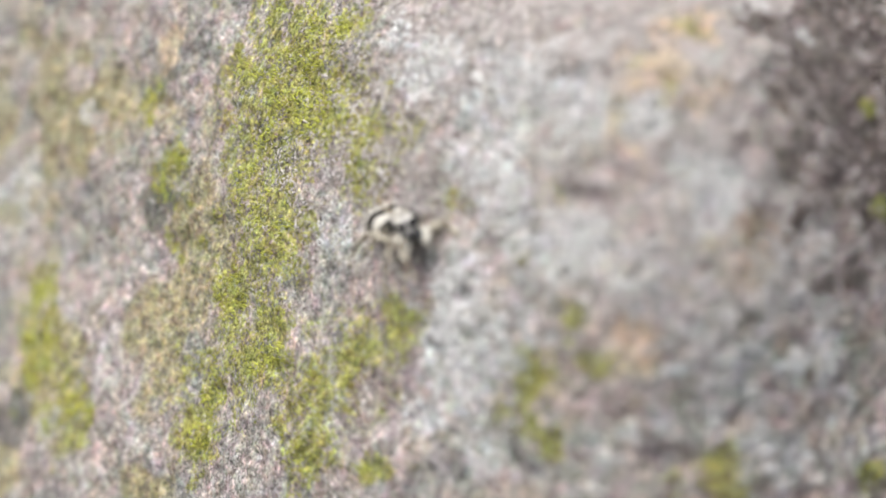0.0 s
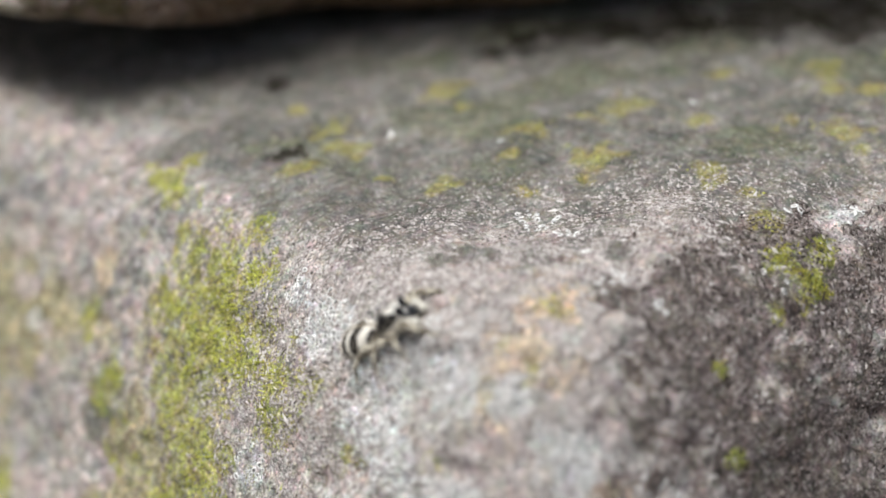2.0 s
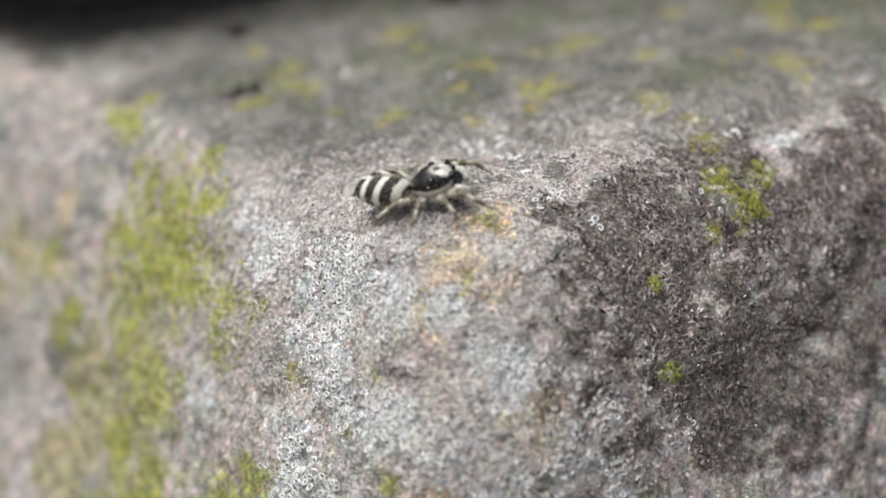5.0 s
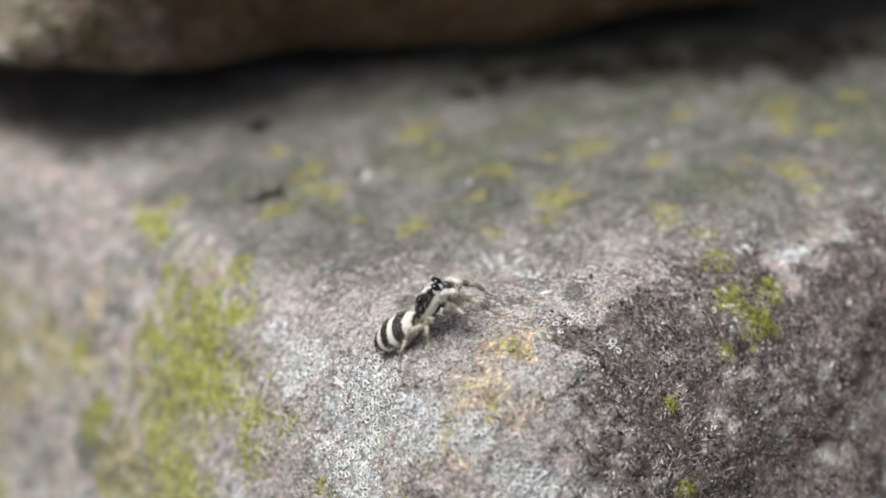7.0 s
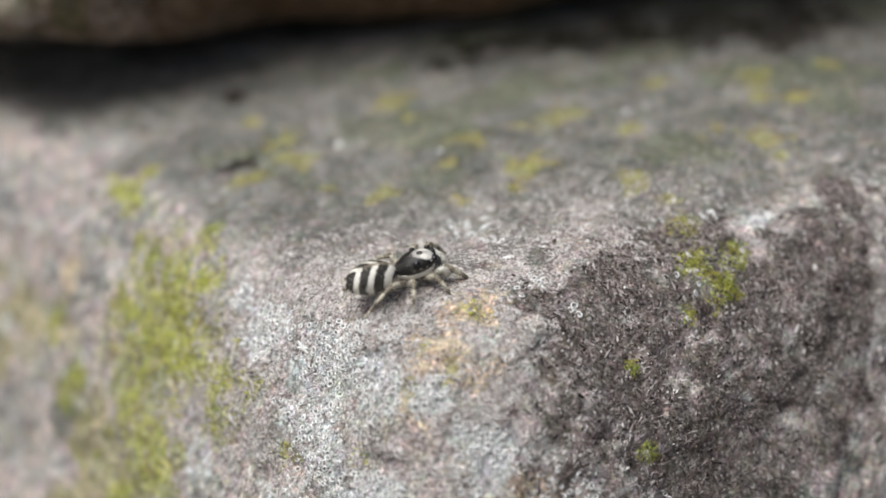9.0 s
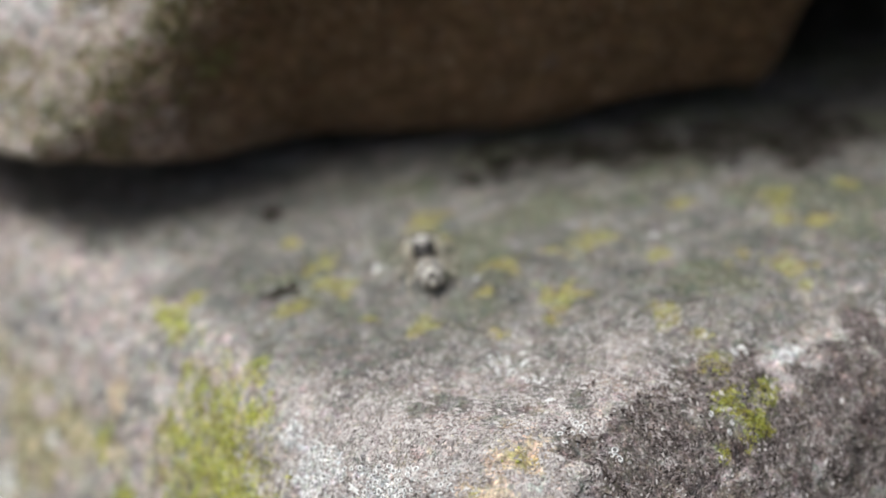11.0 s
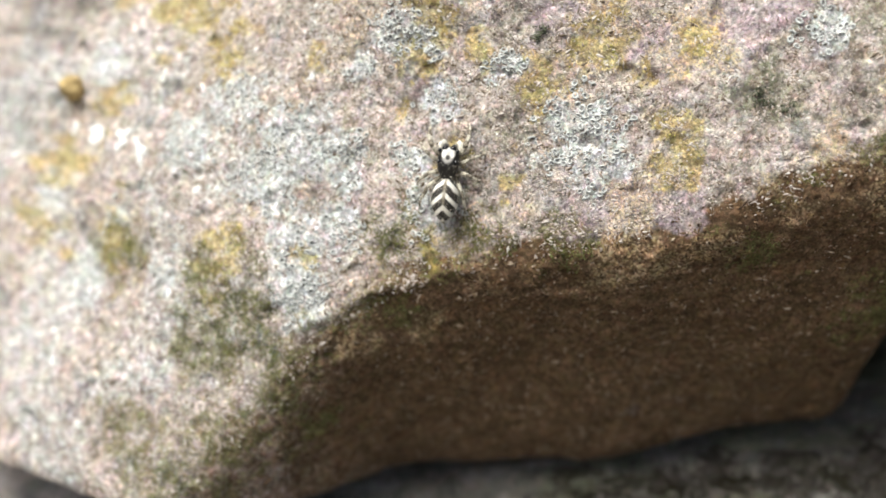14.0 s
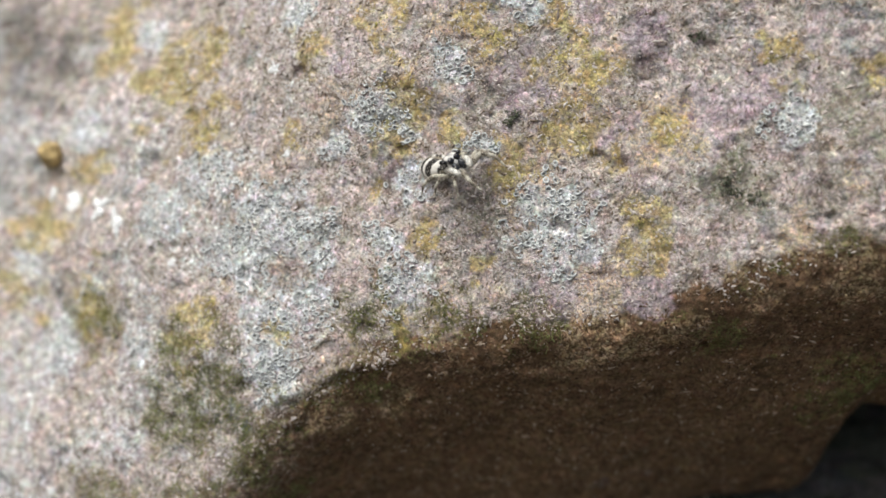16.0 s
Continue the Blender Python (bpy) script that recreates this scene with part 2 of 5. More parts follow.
grey_rim_mat = plain("grey_lichen_rim", (0.58, 0.60, 0.59), 0.85, 0.2, 3000, 0.3)
grey_disc_mat = plain("grey_lichen_disc", (0.27, 0.28, 0.275), 0.9, 0.15, 3000, 0.4)
flake_mat = plain("white_lichen", (0.80, 0.81, 0.80), 0.8, 0.25, 3000, 0.12)
soil_mat = plain("soil", (0.06, 0.05, 0.035), 1.0, 0.1, 60, 0.5)
# nearly black, so the gap's darkness is partly in this colour
backing_mat = plain("near_black_backing", (0.05, 0.042, 0.035), 0.95, 0.1, 300, 0.5)


# ---- stones ----
def unit(v):
    v = np.array(v, float)
    return v / np.linalg.norm(v)


def steps(coarse, fine, lo, hi, start, end):
    """Values from start to end, finely spaced between lo and hi."""
    return np.concatenate([np.linspace(start, lo, coarse, endpoint=False), np.linspace(lo, hi, fine, endpoint=False), np.linspace(hi, end, coarse)])


def stone_shape(centre, faces, power, alphas, phis, reshape, relief):
    """A rounded block: vertices (mm) on a grid of directions about the x axis, and quads."""
    centre = np.array(centre, float)
    a, f = np.meshgrid(alphas[1:-1], phis[:-1], indexing="ij")
    d = np.stack([np.cos(a), np.sin(a) * np.cos(f), np.sin(a) * np.sin(f)], -1).reshape(-1, 3)
    d = np.concatenate([d, [[1, 0, 0], [-1, 0, 0]]])
    v = centre + 80 * d
    for _ in range(3):
        total, lean = 0, 0
        for point, normal, *bulge in faces:
            n = unit(normal)
            far = (np.array(point) - centre) @ n + (bulge[0](v) if bulge else 0)
            g = np.maximum(d @ n / far, 0)
            total = total + g ** power
            lean = lean + (g ** (power - 1))[:, None] * n
        v = centre + d * (total ** (-1 / power))[:, None]
    v = reshape(v)
    n = lean / np.linalg.norm(lean, axis=1)[:, None]
    v = v + n * relief(v)[:, None]
    rows, cols = len(alphas) - 2, len(phis) - 1
    i, j = np.meshgrid(np.arange(rows - 1), np.arange(cols), indexing="ij")
    k = (j + 1) % cols
    quads = np.stack([i * cols + j, (i + 1) * cols + j, (i + 1) * cols + k, i * cols + k], -1).reshape(-1, 4)
    j = np.arange(cols)
    k = (j + 1) % cols
    caps = np.concatenate([np.stack([j, k, np.full(cols, rows * cols)], -1), np.stack([k, j, np.full(cols, rows * cols + 1)], -1) + np.array([(rows - 1) * cols, (rows - 1) * cols, 0])])
    return v, quads, caps


def growth(v, patches, wobble=0.45, seed=50):
    """How far each vertex lies inside the nearest of the round patches (x, y, z, radius), with a ragged outline: 0 outside, 1 within."""
    sway = np.stack([bumps(v, 1.7, seed + k) + 0.6 * bumps(v, 0.7, seed + 3 + k) for k in range(3)], 1)
    out = np.zeros(len(v))
    for x, y, z, r in patches:
        d = np.linalg.norm(v + sway * (wobble * r) - (x, y, z), axis=1) / r
        out = np.maximum(out, 1 - smooth(0.55, 1.45, d))
    return out


def mask(ob, name, values):
    ob.data.attributes.new(name, 'FLOAT', 'POINT').data.foreach_set("value", np.ascontiguousarray(values, np.float32))


def stone_object(name, v, quads, caps, mat):
    me = bpy.data.meshes.new(name)
    me.vertices.add(len(v))
    me.vertices.foreach_set("co", (v * MM).ravel())
    loops = np.concatenate([quads.ravel(), caps.ravel()])
    me.loops.add(len(loops))
    me.loops.foreach_set("vertex_index", loops)
    starts = np.concatenate([np.arange(len(quads)) * 4, len(quads) * 4 + np.arange(len(caps)) * 3])
    me.polygons.add(len(starts))
    me.polygons.foreach_set("loop_start", starts)
    me.polygons.foreach_set("use_smooth", np.ones(len(starts), bool))
    me.update()
    me.validate()
    me.materials.append(mat)
    return new(name, me)


LOWER_FACES = [
    ((11.7, 70.9, 145.9), (-.046, -.023, .999)),
    ((14, 50.6, 144.6), (.12, -.55, .83)),
    ((18, 49.8, 141.5), (.5, -.8, .4)),
    ((6, 46.2, 138), (.0, -1, .30)),
    ((-9.1, 61.6, 135.7), (-.657, -.64, .399)),
    ((-48, 95, 120), (-1, -.1, .1)),
    ((80, 90, 120), (1, -.1, .1)),
    ((0, 170, 100), (0, 1, .1)),
    ((0, 90, 0), (0, 0, -1)),
]
UPPER_FACES = [
    ((11, 79.9, 171.7), (-.18, -.91, .37)),
    ((-20.7, 82.3, 161.4), (-.467, -.826, .325)),
    ((2, 87.1, 155.7), (.04, -.9, -.43), lambda v: 11 * smooth(0, -24, v[:, 0]) + 0.9 * smooth(6, 14, v[:, 0]) - 0.9 * smooth(16, 32, v[:, 0])),
    ((-17.4, 91.6, 177.7), (-.48, -.70, .53)),
    ((-46, 100, 165), (-1, -.3, .1)),
    ((85, 110, 175), (1, -.1, .1)),
    ((0, 180, 175), (0, 1, .1)),
    ((0, 110, 239), (0, .1, 1)),
    ((0, 110, 147.5), (0, 0, -1)),
]


def fine_relief(v, seed):
    return (0.20 * bumps(v, 2.6, seed) + 0.11 * bumps(v, 1.1, seed + 1) + 0.045 * bumps(v, 0.5, seed + 2) + 0.03 * bumps(v, 0.3, seed + 3)
            - 0.3 * smooth(0.6, 0.9, bumps(v, 1.5, seed + 4)) - 0.16 * smooth(0.6, 0.85, bumps(v, 0.7, seed + 5)))


def lower_relief(v):
    return 0.6 * bumps(v, 14, 3) + 0.35 * bumps(v, 6, 4) + fine_relief(v, 10)


def along(v, ends, wide):
    """1 on a broken line through the points, falling off over that width."""
    out = np.zeros(len(v))
    for a, b in zip(ends, ends[1:]):
        a, b = np.array(a), np.array(b)
        t = np.clip((v - a) @ (b - a) / ((b - a) @ (b - a)), 0, 1)
        far = np.linalg.norm(v - a - t[:, None] * (b - a) + 0.25 * np.stack([bumps(v, 0.8, 130 + k) for k in range(3)], 1), axis=1)
        out = np.maximum(out, np.exp(-(far / wide) ** 2))
    return out


CRACK = [(-4.3, 92.2, 191.6), (-4.8, 91.5, 190.2), (-5.6, 90.9, 188.4), (-6.0, 90.6, 187.1)]
LEDGE = [(3.5, 81.2, 169.9), (0.9, 81.3, 169.4), (-3.7, 81.6, 168.1), (-8.5, 81.8, 165.9)]


def upper_relief(v):
    return 0.45 * along(v, LEDGE, 0.6) - 0.6 * along(v, CRACK, 0.35) + 0.9 * bumps(v, 16, 23) + 0.5 * bumps(v, 7, 24) + fine_relief(v, 30)


def upper_reshape(v):
    x, z = v[:, 0], v[:, 2]
    low = 148.1 + 2.7 * smooth(-10, -21, x) - 1.3 * smooth(-13, -2, x) + 3.1 * smooth(0, 30, x) + 8.6 * smooth(31.4, 36.6, x) - 2.6 * smooth(112, 140, v[:, 1])
    v[:, 2] = np.where(z < 166, low + (z - 147.5) * (166 - low) / (166 - 147.5), z)
    return v


A1, A2 = radians(48), radians(132)
def swell(p):
    """The lower stone's brow stands out in its middle."""
    p = np.atleast_2d(np.array(p, float))
    w = np.exp(-((p[:, 0] - 12.5) / 8.5) ** 2) * smooth(63, 54, p[:, 1])
    return p + 3.2 * w[:, None] * np.array([0, -0.85, 0.52])


def risen(patches):
    return [(*swell(p[:3])[0], p[3]) for p in patches]


lower_flat, lower_q, lower_c = stone_shape((8, 100, 95), LOWER_FACES, 30,
    steps(30, 440, A1, A2, 0, math.pi), steps(40, 440, radians(75), radians(178), radians(-90), radians(270)), lambda v: v, lower_relief)
lower_v = swell(lower_flat)
lower_stone = stone_object("wall_stone", lower_v, lower_q, lower_c, lower_mat)
tagged(lower_stone, "pinkish grey sandstone block with yellow-green moss and ring lichen", "stone")
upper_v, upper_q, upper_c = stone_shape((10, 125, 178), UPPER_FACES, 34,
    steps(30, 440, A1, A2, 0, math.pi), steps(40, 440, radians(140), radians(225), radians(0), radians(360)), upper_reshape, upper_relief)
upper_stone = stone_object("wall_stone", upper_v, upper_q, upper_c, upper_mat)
tagged(upper_stone, "brown sandstone block with lichen-spotted upper face, lying on the lower block", "stone")


# ---- where lichen, moss, stains and painted shade lie: x, y, z, radius in millimetres ----
PEBBLE = (-28.0, 100.0, 178.8, 1.02)
FIBRES = [
    [(-16.5, 82.5, 162.4), (-15.4, 82.0, 162.1), (-14.9, 81.7, 161.5), (-14.8, 81.4, 160.9)],
    [(-15.2, 82.2, 163.3), (-14.9, 81.9, 162.5), (-14.8, 81.7, 161.7), (-14.9, 81.4, 160.9)],
]
MOSS_LOW = [
    (-6.3, 61.9, 140.3, 2.38), (-4.9, 59.6, 138.8, 1.9), (-8.7, 63.0, 138.6, 1.53), (-7.7, 60.6, 136.4, 2.1), (-3.5, 57.7, 138.8, 1.57),
    (-2.1, 55.5, 137.8, 1.53), (-8.8, 59.7, 133.4, 1.52), (-6.9, 57.0, 132.4, 1.47), (-7.2, 56.1, 130.5, 1.18), (-9.0, 57.1, 127.6, 1.52),
    (-6.7, 54.0, 127.3, 1.32), (-8.4, 54.7, 125.5, 1.2), (-11.0, 55.8, 122.6, 1.39), (-11.6, 55.0, 120.9, 1.24), (-4.3, 50.7, 126.1, 1.13),
    (-2.5, 50.2, 128.3, 1.25), (-0.1, 49.7, 131.2, 1.08), (-4.8, 49.5, 123.8, 1.13), (-24.6, 68.7, 121.2, 1.44), (-24.6, 66.5, 118.8, 1.6),
    (-21.3, 62.2, 117.4, 1.37), (-14.3, 64.9, 132.0, 0.81),
]
MOSS_LOW_B = [
    (6.1, 45.4, 130.0, 1.6), (-2.4, 50.1, 128.4, 1.0), (21.6, 44.7, 126.4, 0.9), (6.9, 44.5, 128.2, 1.0), (8.0, 45.9, 133.6, 0.9), (9.0, 45.2, 131.4, 0.7), (14.0, 44.1, 126.6, 1.3),
    (6.9, 48.8, 138.0, 0.5), (5.7, 48.0, 135.3, 0.38), (-1.1, 47.0, 124.3, 0.82), (-15.9, 68.4, 134.5, 1.33), (-14.2, 62.8, 128.0, 1.3),
    (25.9, 57.4, 144.0, 1.36), (26.5, 56.3, 142.7, 0.9), (24.8, 57.6, 144.4, 0.85), (27.3, 58.9, 144.3, 0.86), (26.1, 56.8, 143.4, 1.05),
    (24.0, 57.1, 144.0, 0.48), (24.1, 55.0, 142.7, 0.53), (21.0, 52.2, 141.0, 0.46), (21.7, 50.1, 137.0, 0.52), (2.8, 50.8, 137.1, 1.03),
    (0.1, 54.0, 139.1, 0.94), (-3.2, 60.2, 142.0, 1.32), (-5.0, 61.4, 141.6, 1.57), (-10.5, 70.2, 143.4, 1.71),
]
YELLOW_TOP = [
    (11.8, 72.0, 146.0, 1.35), (10.8, 68.9, 145.7, 0.73), (-0.9, 74.6, 145.0, 1.48), (0.6, 71.2, 145.0, 0.98), (7.4, 77.4, 145.4, 0.87),
    (5.9, 79.6, 145.7, 1.21), (18.1, 74.8, 146.3, 1.3), (15.4, 73.6, 146.1, 0.76), (22.8, 72.3, 146.3, 0.67), (21.8, 64.6, 146.2, 0.97),
    (24.2, 62.7, 146.0, 0.68), (30.3, 70.4, 146.5, 1.24), (27.4, 71.3, 146.2, 0.74),
]
YELLOW_TOP_B = [
    (15.7, 67.5, 146.1, 1.5), (7.3, 65.5, 145.3, 0.99), (11.7, 64.1, 145.5, 0.62), (31.4, 79.5, 146.9, 1.03), (30.9, 76.8, 146.8, 1.0),
    (33.6, 75.2, 147.0, 1.14), (24.5, 79.1, 146.8, 0.63), (36.5, 80.2, 147.5, 1.03), (-2.9, 78.0, 145.2, 0.64), (30.7, 68.0, 146.2, 0.57),
    (24.3, 59.6, 145.4, 0.85), (3.3, 66.7, 145.1, 0.5), (-2.1, 67.9, 145.3, 1.1), (12.9, 53.4, 143.7, 0.73), (10.3, 51.3, 142.4, 0.6), (11.9, 50.2, 141.8, 0.5), (9.7, 50.2, 141.5, 0.5), (13.8, 53.4, 143.4, 0.52),
]
PALE_LOW_B = [
    (7.7, 46.9, 135.3, 1.38), (5.3, 46.2, 131.6, 1.53), (11.4, 46.3, 135.2, 1.73), (14.1, 45.2, 130.1, 1.77), (16.4, 47.1, 135.4, 1.37),
    (19.2, 46.3, 131.1, 1.52), (15.1, 48.1, 137.7, 1.24), (2.6, 47.5, 131.3, 1.3), (1.6, 47.0, 127.9, 1.59), (4.3, 45.1, 127.1, 1.56),
    (9.9, 44.2, 127.6, 1.27), (16.8, 44.6, 127.5, 1.53),
    (14.6, 46.8, 135.3, 2.20), (13.6, 45.4, 131.7, 2.20), (18.7, 46.9, 133.2, 2.00), (17.6, 44.9, 127.5, 2.20), (11.1, 46.4, 135.4, 1.70), (1.6, 47.0, 128.0, 1.80),
]
PALE_LOW = [
    (1.1, 55.1, 141.8, 1.81), (5.0, 52.0, 140.8, 2.63), (3.8, 50.8, 138.2, 2.34), (8.1, 50.5, 141.1, 1.57), (10.7, 49.6, 140.9, 1.13),
    (8.1, 47.1, 136.2, 1.7), (2.5, 49.1, 134.1, 1.62), (5.7, 48.8, 136.7, 1.73), (13.2, 48.7, 138.9, 1.27), (28.8, 61.4, 145.0, 0.8),
    (-3.4, 54.6, 133.5, 1.17), (3.2, 48.5, 133.0, 2.16), (3.5, 47.0, 131.1, 2.01), (1.9, 54.8, 142.3, 1.24), (-0.5, 57.6, 142.7, 1.0),
    (8.7, 47.0, 136.1, 1.42), (13.6, 48.0, 137.8, 1.55), (-27.3, 74.3, 124.9, 2.4), (-25.9, 74.6, 127.6, 1.4), (-28.4, 78.6, 131.2, 1.2), (-21.3, 72.2, 132.4, 0.9),
]
DARK_LOW = [
    (30.8, 59.2, 142.9, 2.47), (25.7, 59.1, 145.0, 1.38), (34.1, 62.4, 144.4, 1.9), (32.0, 61.7, 144.6, 1.26), (27.4, 57.4, 143.2, 1.82),
    (30.0, 60.5, 144.3, 1.24), (22.4, 55.7, 143.7, 1.33), (33.7, 58.6, 139.7, 2.5), (20.0, 55.2, 144.0, 1.33), (18.1, 50.6, 140.2, 2.14),
    (21.0, 51.9, 140.2, 3.18), (25.5, 52.7, 138.6, 3.53), (30.5, 55.9, 138.4, 3.97), (28.7, 52.3, 134.3, 3.6), (23.7, 50.3, 134.9, 2.34),
    (33.1, 59.3, 141.8, 2.49), (18.4, 53.2, 142.8, 1.74), (19.9, 50.1, 138.2, 3.06), (17.9, 53.5, 143.2, 2.84),
]
DARK_LOW_B = [
    (17.1, 54.5, 143.6, 1.51), (19.9, 55.4, 144.1, 1.52), (22.6, 55.1, 143.4, 1.93), (25.3, 55.2, 141.8, 1.67), (18.3, 52.6, 142.2, 1.62),
    (21.4, 57.0, 144.8, 1.65), (23.9, 58.2, 144.9, 1.45), (20.6, 53.8, 142.8, 1.64), (32.2, 57.6, 140.2, 1.54),
]
# dark moss along the gap, its colour also carrying the shade there
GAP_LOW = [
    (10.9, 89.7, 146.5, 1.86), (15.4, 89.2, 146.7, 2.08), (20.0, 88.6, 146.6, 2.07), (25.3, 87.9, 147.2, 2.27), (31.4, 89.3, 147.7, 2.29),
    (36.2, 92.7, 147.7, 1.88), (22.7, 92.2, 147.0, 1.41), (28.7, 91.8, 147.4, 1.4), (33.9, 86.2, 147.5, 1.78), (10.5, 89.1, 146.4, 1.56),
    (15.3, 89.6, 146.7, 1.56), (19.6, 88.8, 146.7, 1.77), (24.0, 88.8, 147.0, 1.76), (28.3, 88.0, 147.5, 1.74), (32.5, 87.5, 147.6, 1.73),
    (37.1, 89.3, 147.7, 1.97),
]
GREY_LOW = [
    (8.3, 57.4, 144.6, 0.97), (9.6, 57.1, 144.8, 0.74), (7.0, 56.7, 144.7, 0.62), (2.5, 62.4, 145.1, 1.67), (4.3, 63.1, 145.1, 1.1),
    (1.0, 62.7, 145.1, 1.1), (16.2, 57.4, 145.1, 0.74), (-15.2, 64.3, 130.1, 1.51), (-26.2, 65.2, 114.5, 1.8), (3.0, 61.2, 145.0, 1.27),
]
RINGS_LOW = [
    (16.2, 55.0, 144.1, 0.95), (18.2, 54.2, 143.5, 0.5), (9.1, 52.3, 143.1, 0.9), (13.9, 59.2, 144.9, 0.8), (12.2, 60.8, 144.9, 1.2), (24.0, 56.5, 143.6, 0.9), (8.6, 52.3, 143.2, 0.58),
    (6.3, 52.0, 142.2, 1.45), (17.7, 48.1, 136.5, 1.7), (11.8, 49.7, 140.9, 1.13), (22.7, 49.3, 133.9, 0.73), (19.7, 55.8, 144.3, 0.5), (28.8, 61.4, 145.0, 1.1), (26.1, 60.9, 145.5, 0.6),
]
PEACH_LOW = [
    (11.0, 50.6, 142.2, 1.56), (13.3, 54.4, 143.7, 1.08), (10.8, 45.5, 132.3, 1.04), (10.7, 50.5, 142.0, 1.7), (10.0, 49.5, 140.8, 1.13),
    (12.3, 53.7, 143.8, 1.02), (13.8, 53.4, 143.4, 0.73), (15.1, 47.4, 136.3, 1.69), (11.8, 51.4, 142.6, 1.0), (13.5, 50.5, 141.7, 0.99),
    (-14.6, 69.2, 137.8, 1.0),
]
FLAKE_LOW = [
    (3.3, 73.8, 144.9, 0.46), (22.1, 75.1, 146.3, 0.23), (14.6, 57.2, 144.8, 0.39), (3.6, 53.3, 141.8, 0.41), (10.1, 70.2, 146.0, 0.18),
    (29.5, 61.5, 145.1, 0.33),
]
OLIVE_LOW = [(3.8, 50.4, 137.4, 1.20), (2.6, 51.3, 138.2, 0.90), (-15.2, 69.1, 136.3, 1.3)]
CREAM_LOW = [(-3.3, 72.4, 145.1, 1.2), (-1.2, 69.0, 145.3, 1.2), (-4.6, 71.0, 145.0, 0.9)]
TUFT_LOW = [
    (-5.5, 82.7, 145.1, 0.75), (-3.6, 70.2, 145.0, 0.5), (-2.9, 70.7, 145.0, 0.5), (-2.2, 71.2, 145.0, 0.45), (11.6, 87.5, 146.5, 1.38), (15.1, 88.6, 146.6, 1.47),
    (17.7, 89.7, 146.6, 1.57), (20.7, 88.8, 146.7, 1.73), (23.7, 89.0, 146.9, 1.73), (26.4, 88.1, 147.2, 1.28), (9.5, 85.6, 146.3, 0.85),
    (32.0, 88.0, 147.7, 1.44), (36.3, 88.5, 147.6, 1.45), (33.2, 83.5, 147.6, 0.82),
]
YELLOW_UP = [
    (7.1, 88.9, 192.0, 1.60), (14.0, 86.7, 189.2, 1.89), (13.2, 85.6, 185.3, 1.66), (12.0, 85.2, 184.4, 1.18), (16.2, 83.9, 183.1, 0.98),
    (19.3, 84.1, 184.8, 1.17), (26.8, 85.0, 190.1, 1.47), (5.1, 86.0, 184.9, 1.11), (8.9, 84.8, 182.6, 1.42), (17.3, 82.3, 179.1, 1.40),
    (13.0, 88.4, 191.8, 1.59), (-22.4, 104.0, 188.7, 1.29), (-22.4, 102.3, 187.0, 1.28), (-18.0, 97.0, 184.9, 1.84), (-16.6, 97.9, 187.1, 1.58),
    (-13.6, 96.9, 188.4, 1.22), (-24.7, 97.1, 178.7, 1.07), (-7.0, 89.4, 183.9, 0.99), (-0.2, 89.7, 191.2, 2.02), (1.8, 87.5, 187.6, 1.44),
    (0.4, 86.8, 182.9, 1.37), (2.6, 86.9, 185.8, 1.20), (-30.3, 98.0, 173.8, 1.37), (33.1, 83.3, 188.5, 1.14), (-0.7, 85.9, 180.0, 0.80),
]
YELLOW_UP_B = [
    (-23.5, 89.8, 169.0, 1.85), (-14.2, 92.9, 182.9, 1.46), (-23.5, 96.2, 178.9, 0.81), (-5.3, 91.2, 189.3, 1.15), (7.1, 82.8, 176.0, 1.11),
    (18.8, 81.4, 177.2, 1.08), (-27.4, 96.3, 174.1, 1.65), (-31.0, 94.7, 168.9, 1.66), (-14.8, 84.5, 169.9, 1.5), (1.0, 81.8, 171.4, 1.0),
    (-7.8, 83.1, 170.5, 1.02), (2.8, 83.8, 177.4, 0.96), (10.1, 84.9, 182.7, 1.02), (0.1, 87.1, 184.0, 0.97),
]
PALE_UP = [
    (4.7, 87.7, 188.8, 1.59), (-0.3, 87.5, 185.5, 2.01), (7.3, 85.3, 183.5, 0.95), (11.9, 83.4, 178.6, 2.96), (-8.5, 86.8, 178.3, 2.88),
    (-11.2, 86.5, 175.3, 2.29), (-5.6, 85.7, 176.9, 2.05), (-0.1, 84.3, 177.3, 1.29), (27.8, 83.0, 185.7, 1.59), (-8.7, 82.5, 168.9, 2.25),
    (1.1, 82.7, 174.0, 2.0), (10.3, 88.8, 193.0, 1.41), (-5.7, 83.7, 172.4, 1.84), (-30.6, 96.0, 171.3, 1.66), (2.0, 85.7, 181.2, 1.3), (6.1, 85.4, 183.3, 1.0),
]
PALE_UP_B = [
    (-9.0, 84.1, 172.3, 1.64), (-3.7, 87.7, 183.0, 1.14), (2.1, 86.7, 184.5, 0.8), (1.8, 85.3, 179.8, 0.56), (-13.6, 90.4, 180.2, 2.12),
    (-17.3, 90.3, 177.1, 2.14), (-24.9, 99.2, 181.2, 1.83), (-19.4, 101.0, 188.1, 1.36), (-26.9, 90.3, 165.8, 2.24), (-6.3, 94.0, 192.0, 1.67),
    (-24.1, 91.3, 171.2, 1.33), (-19.6, 86.2, 167.7, 1.42), (-8.5, 82.0, 167.8, 1.75),
]
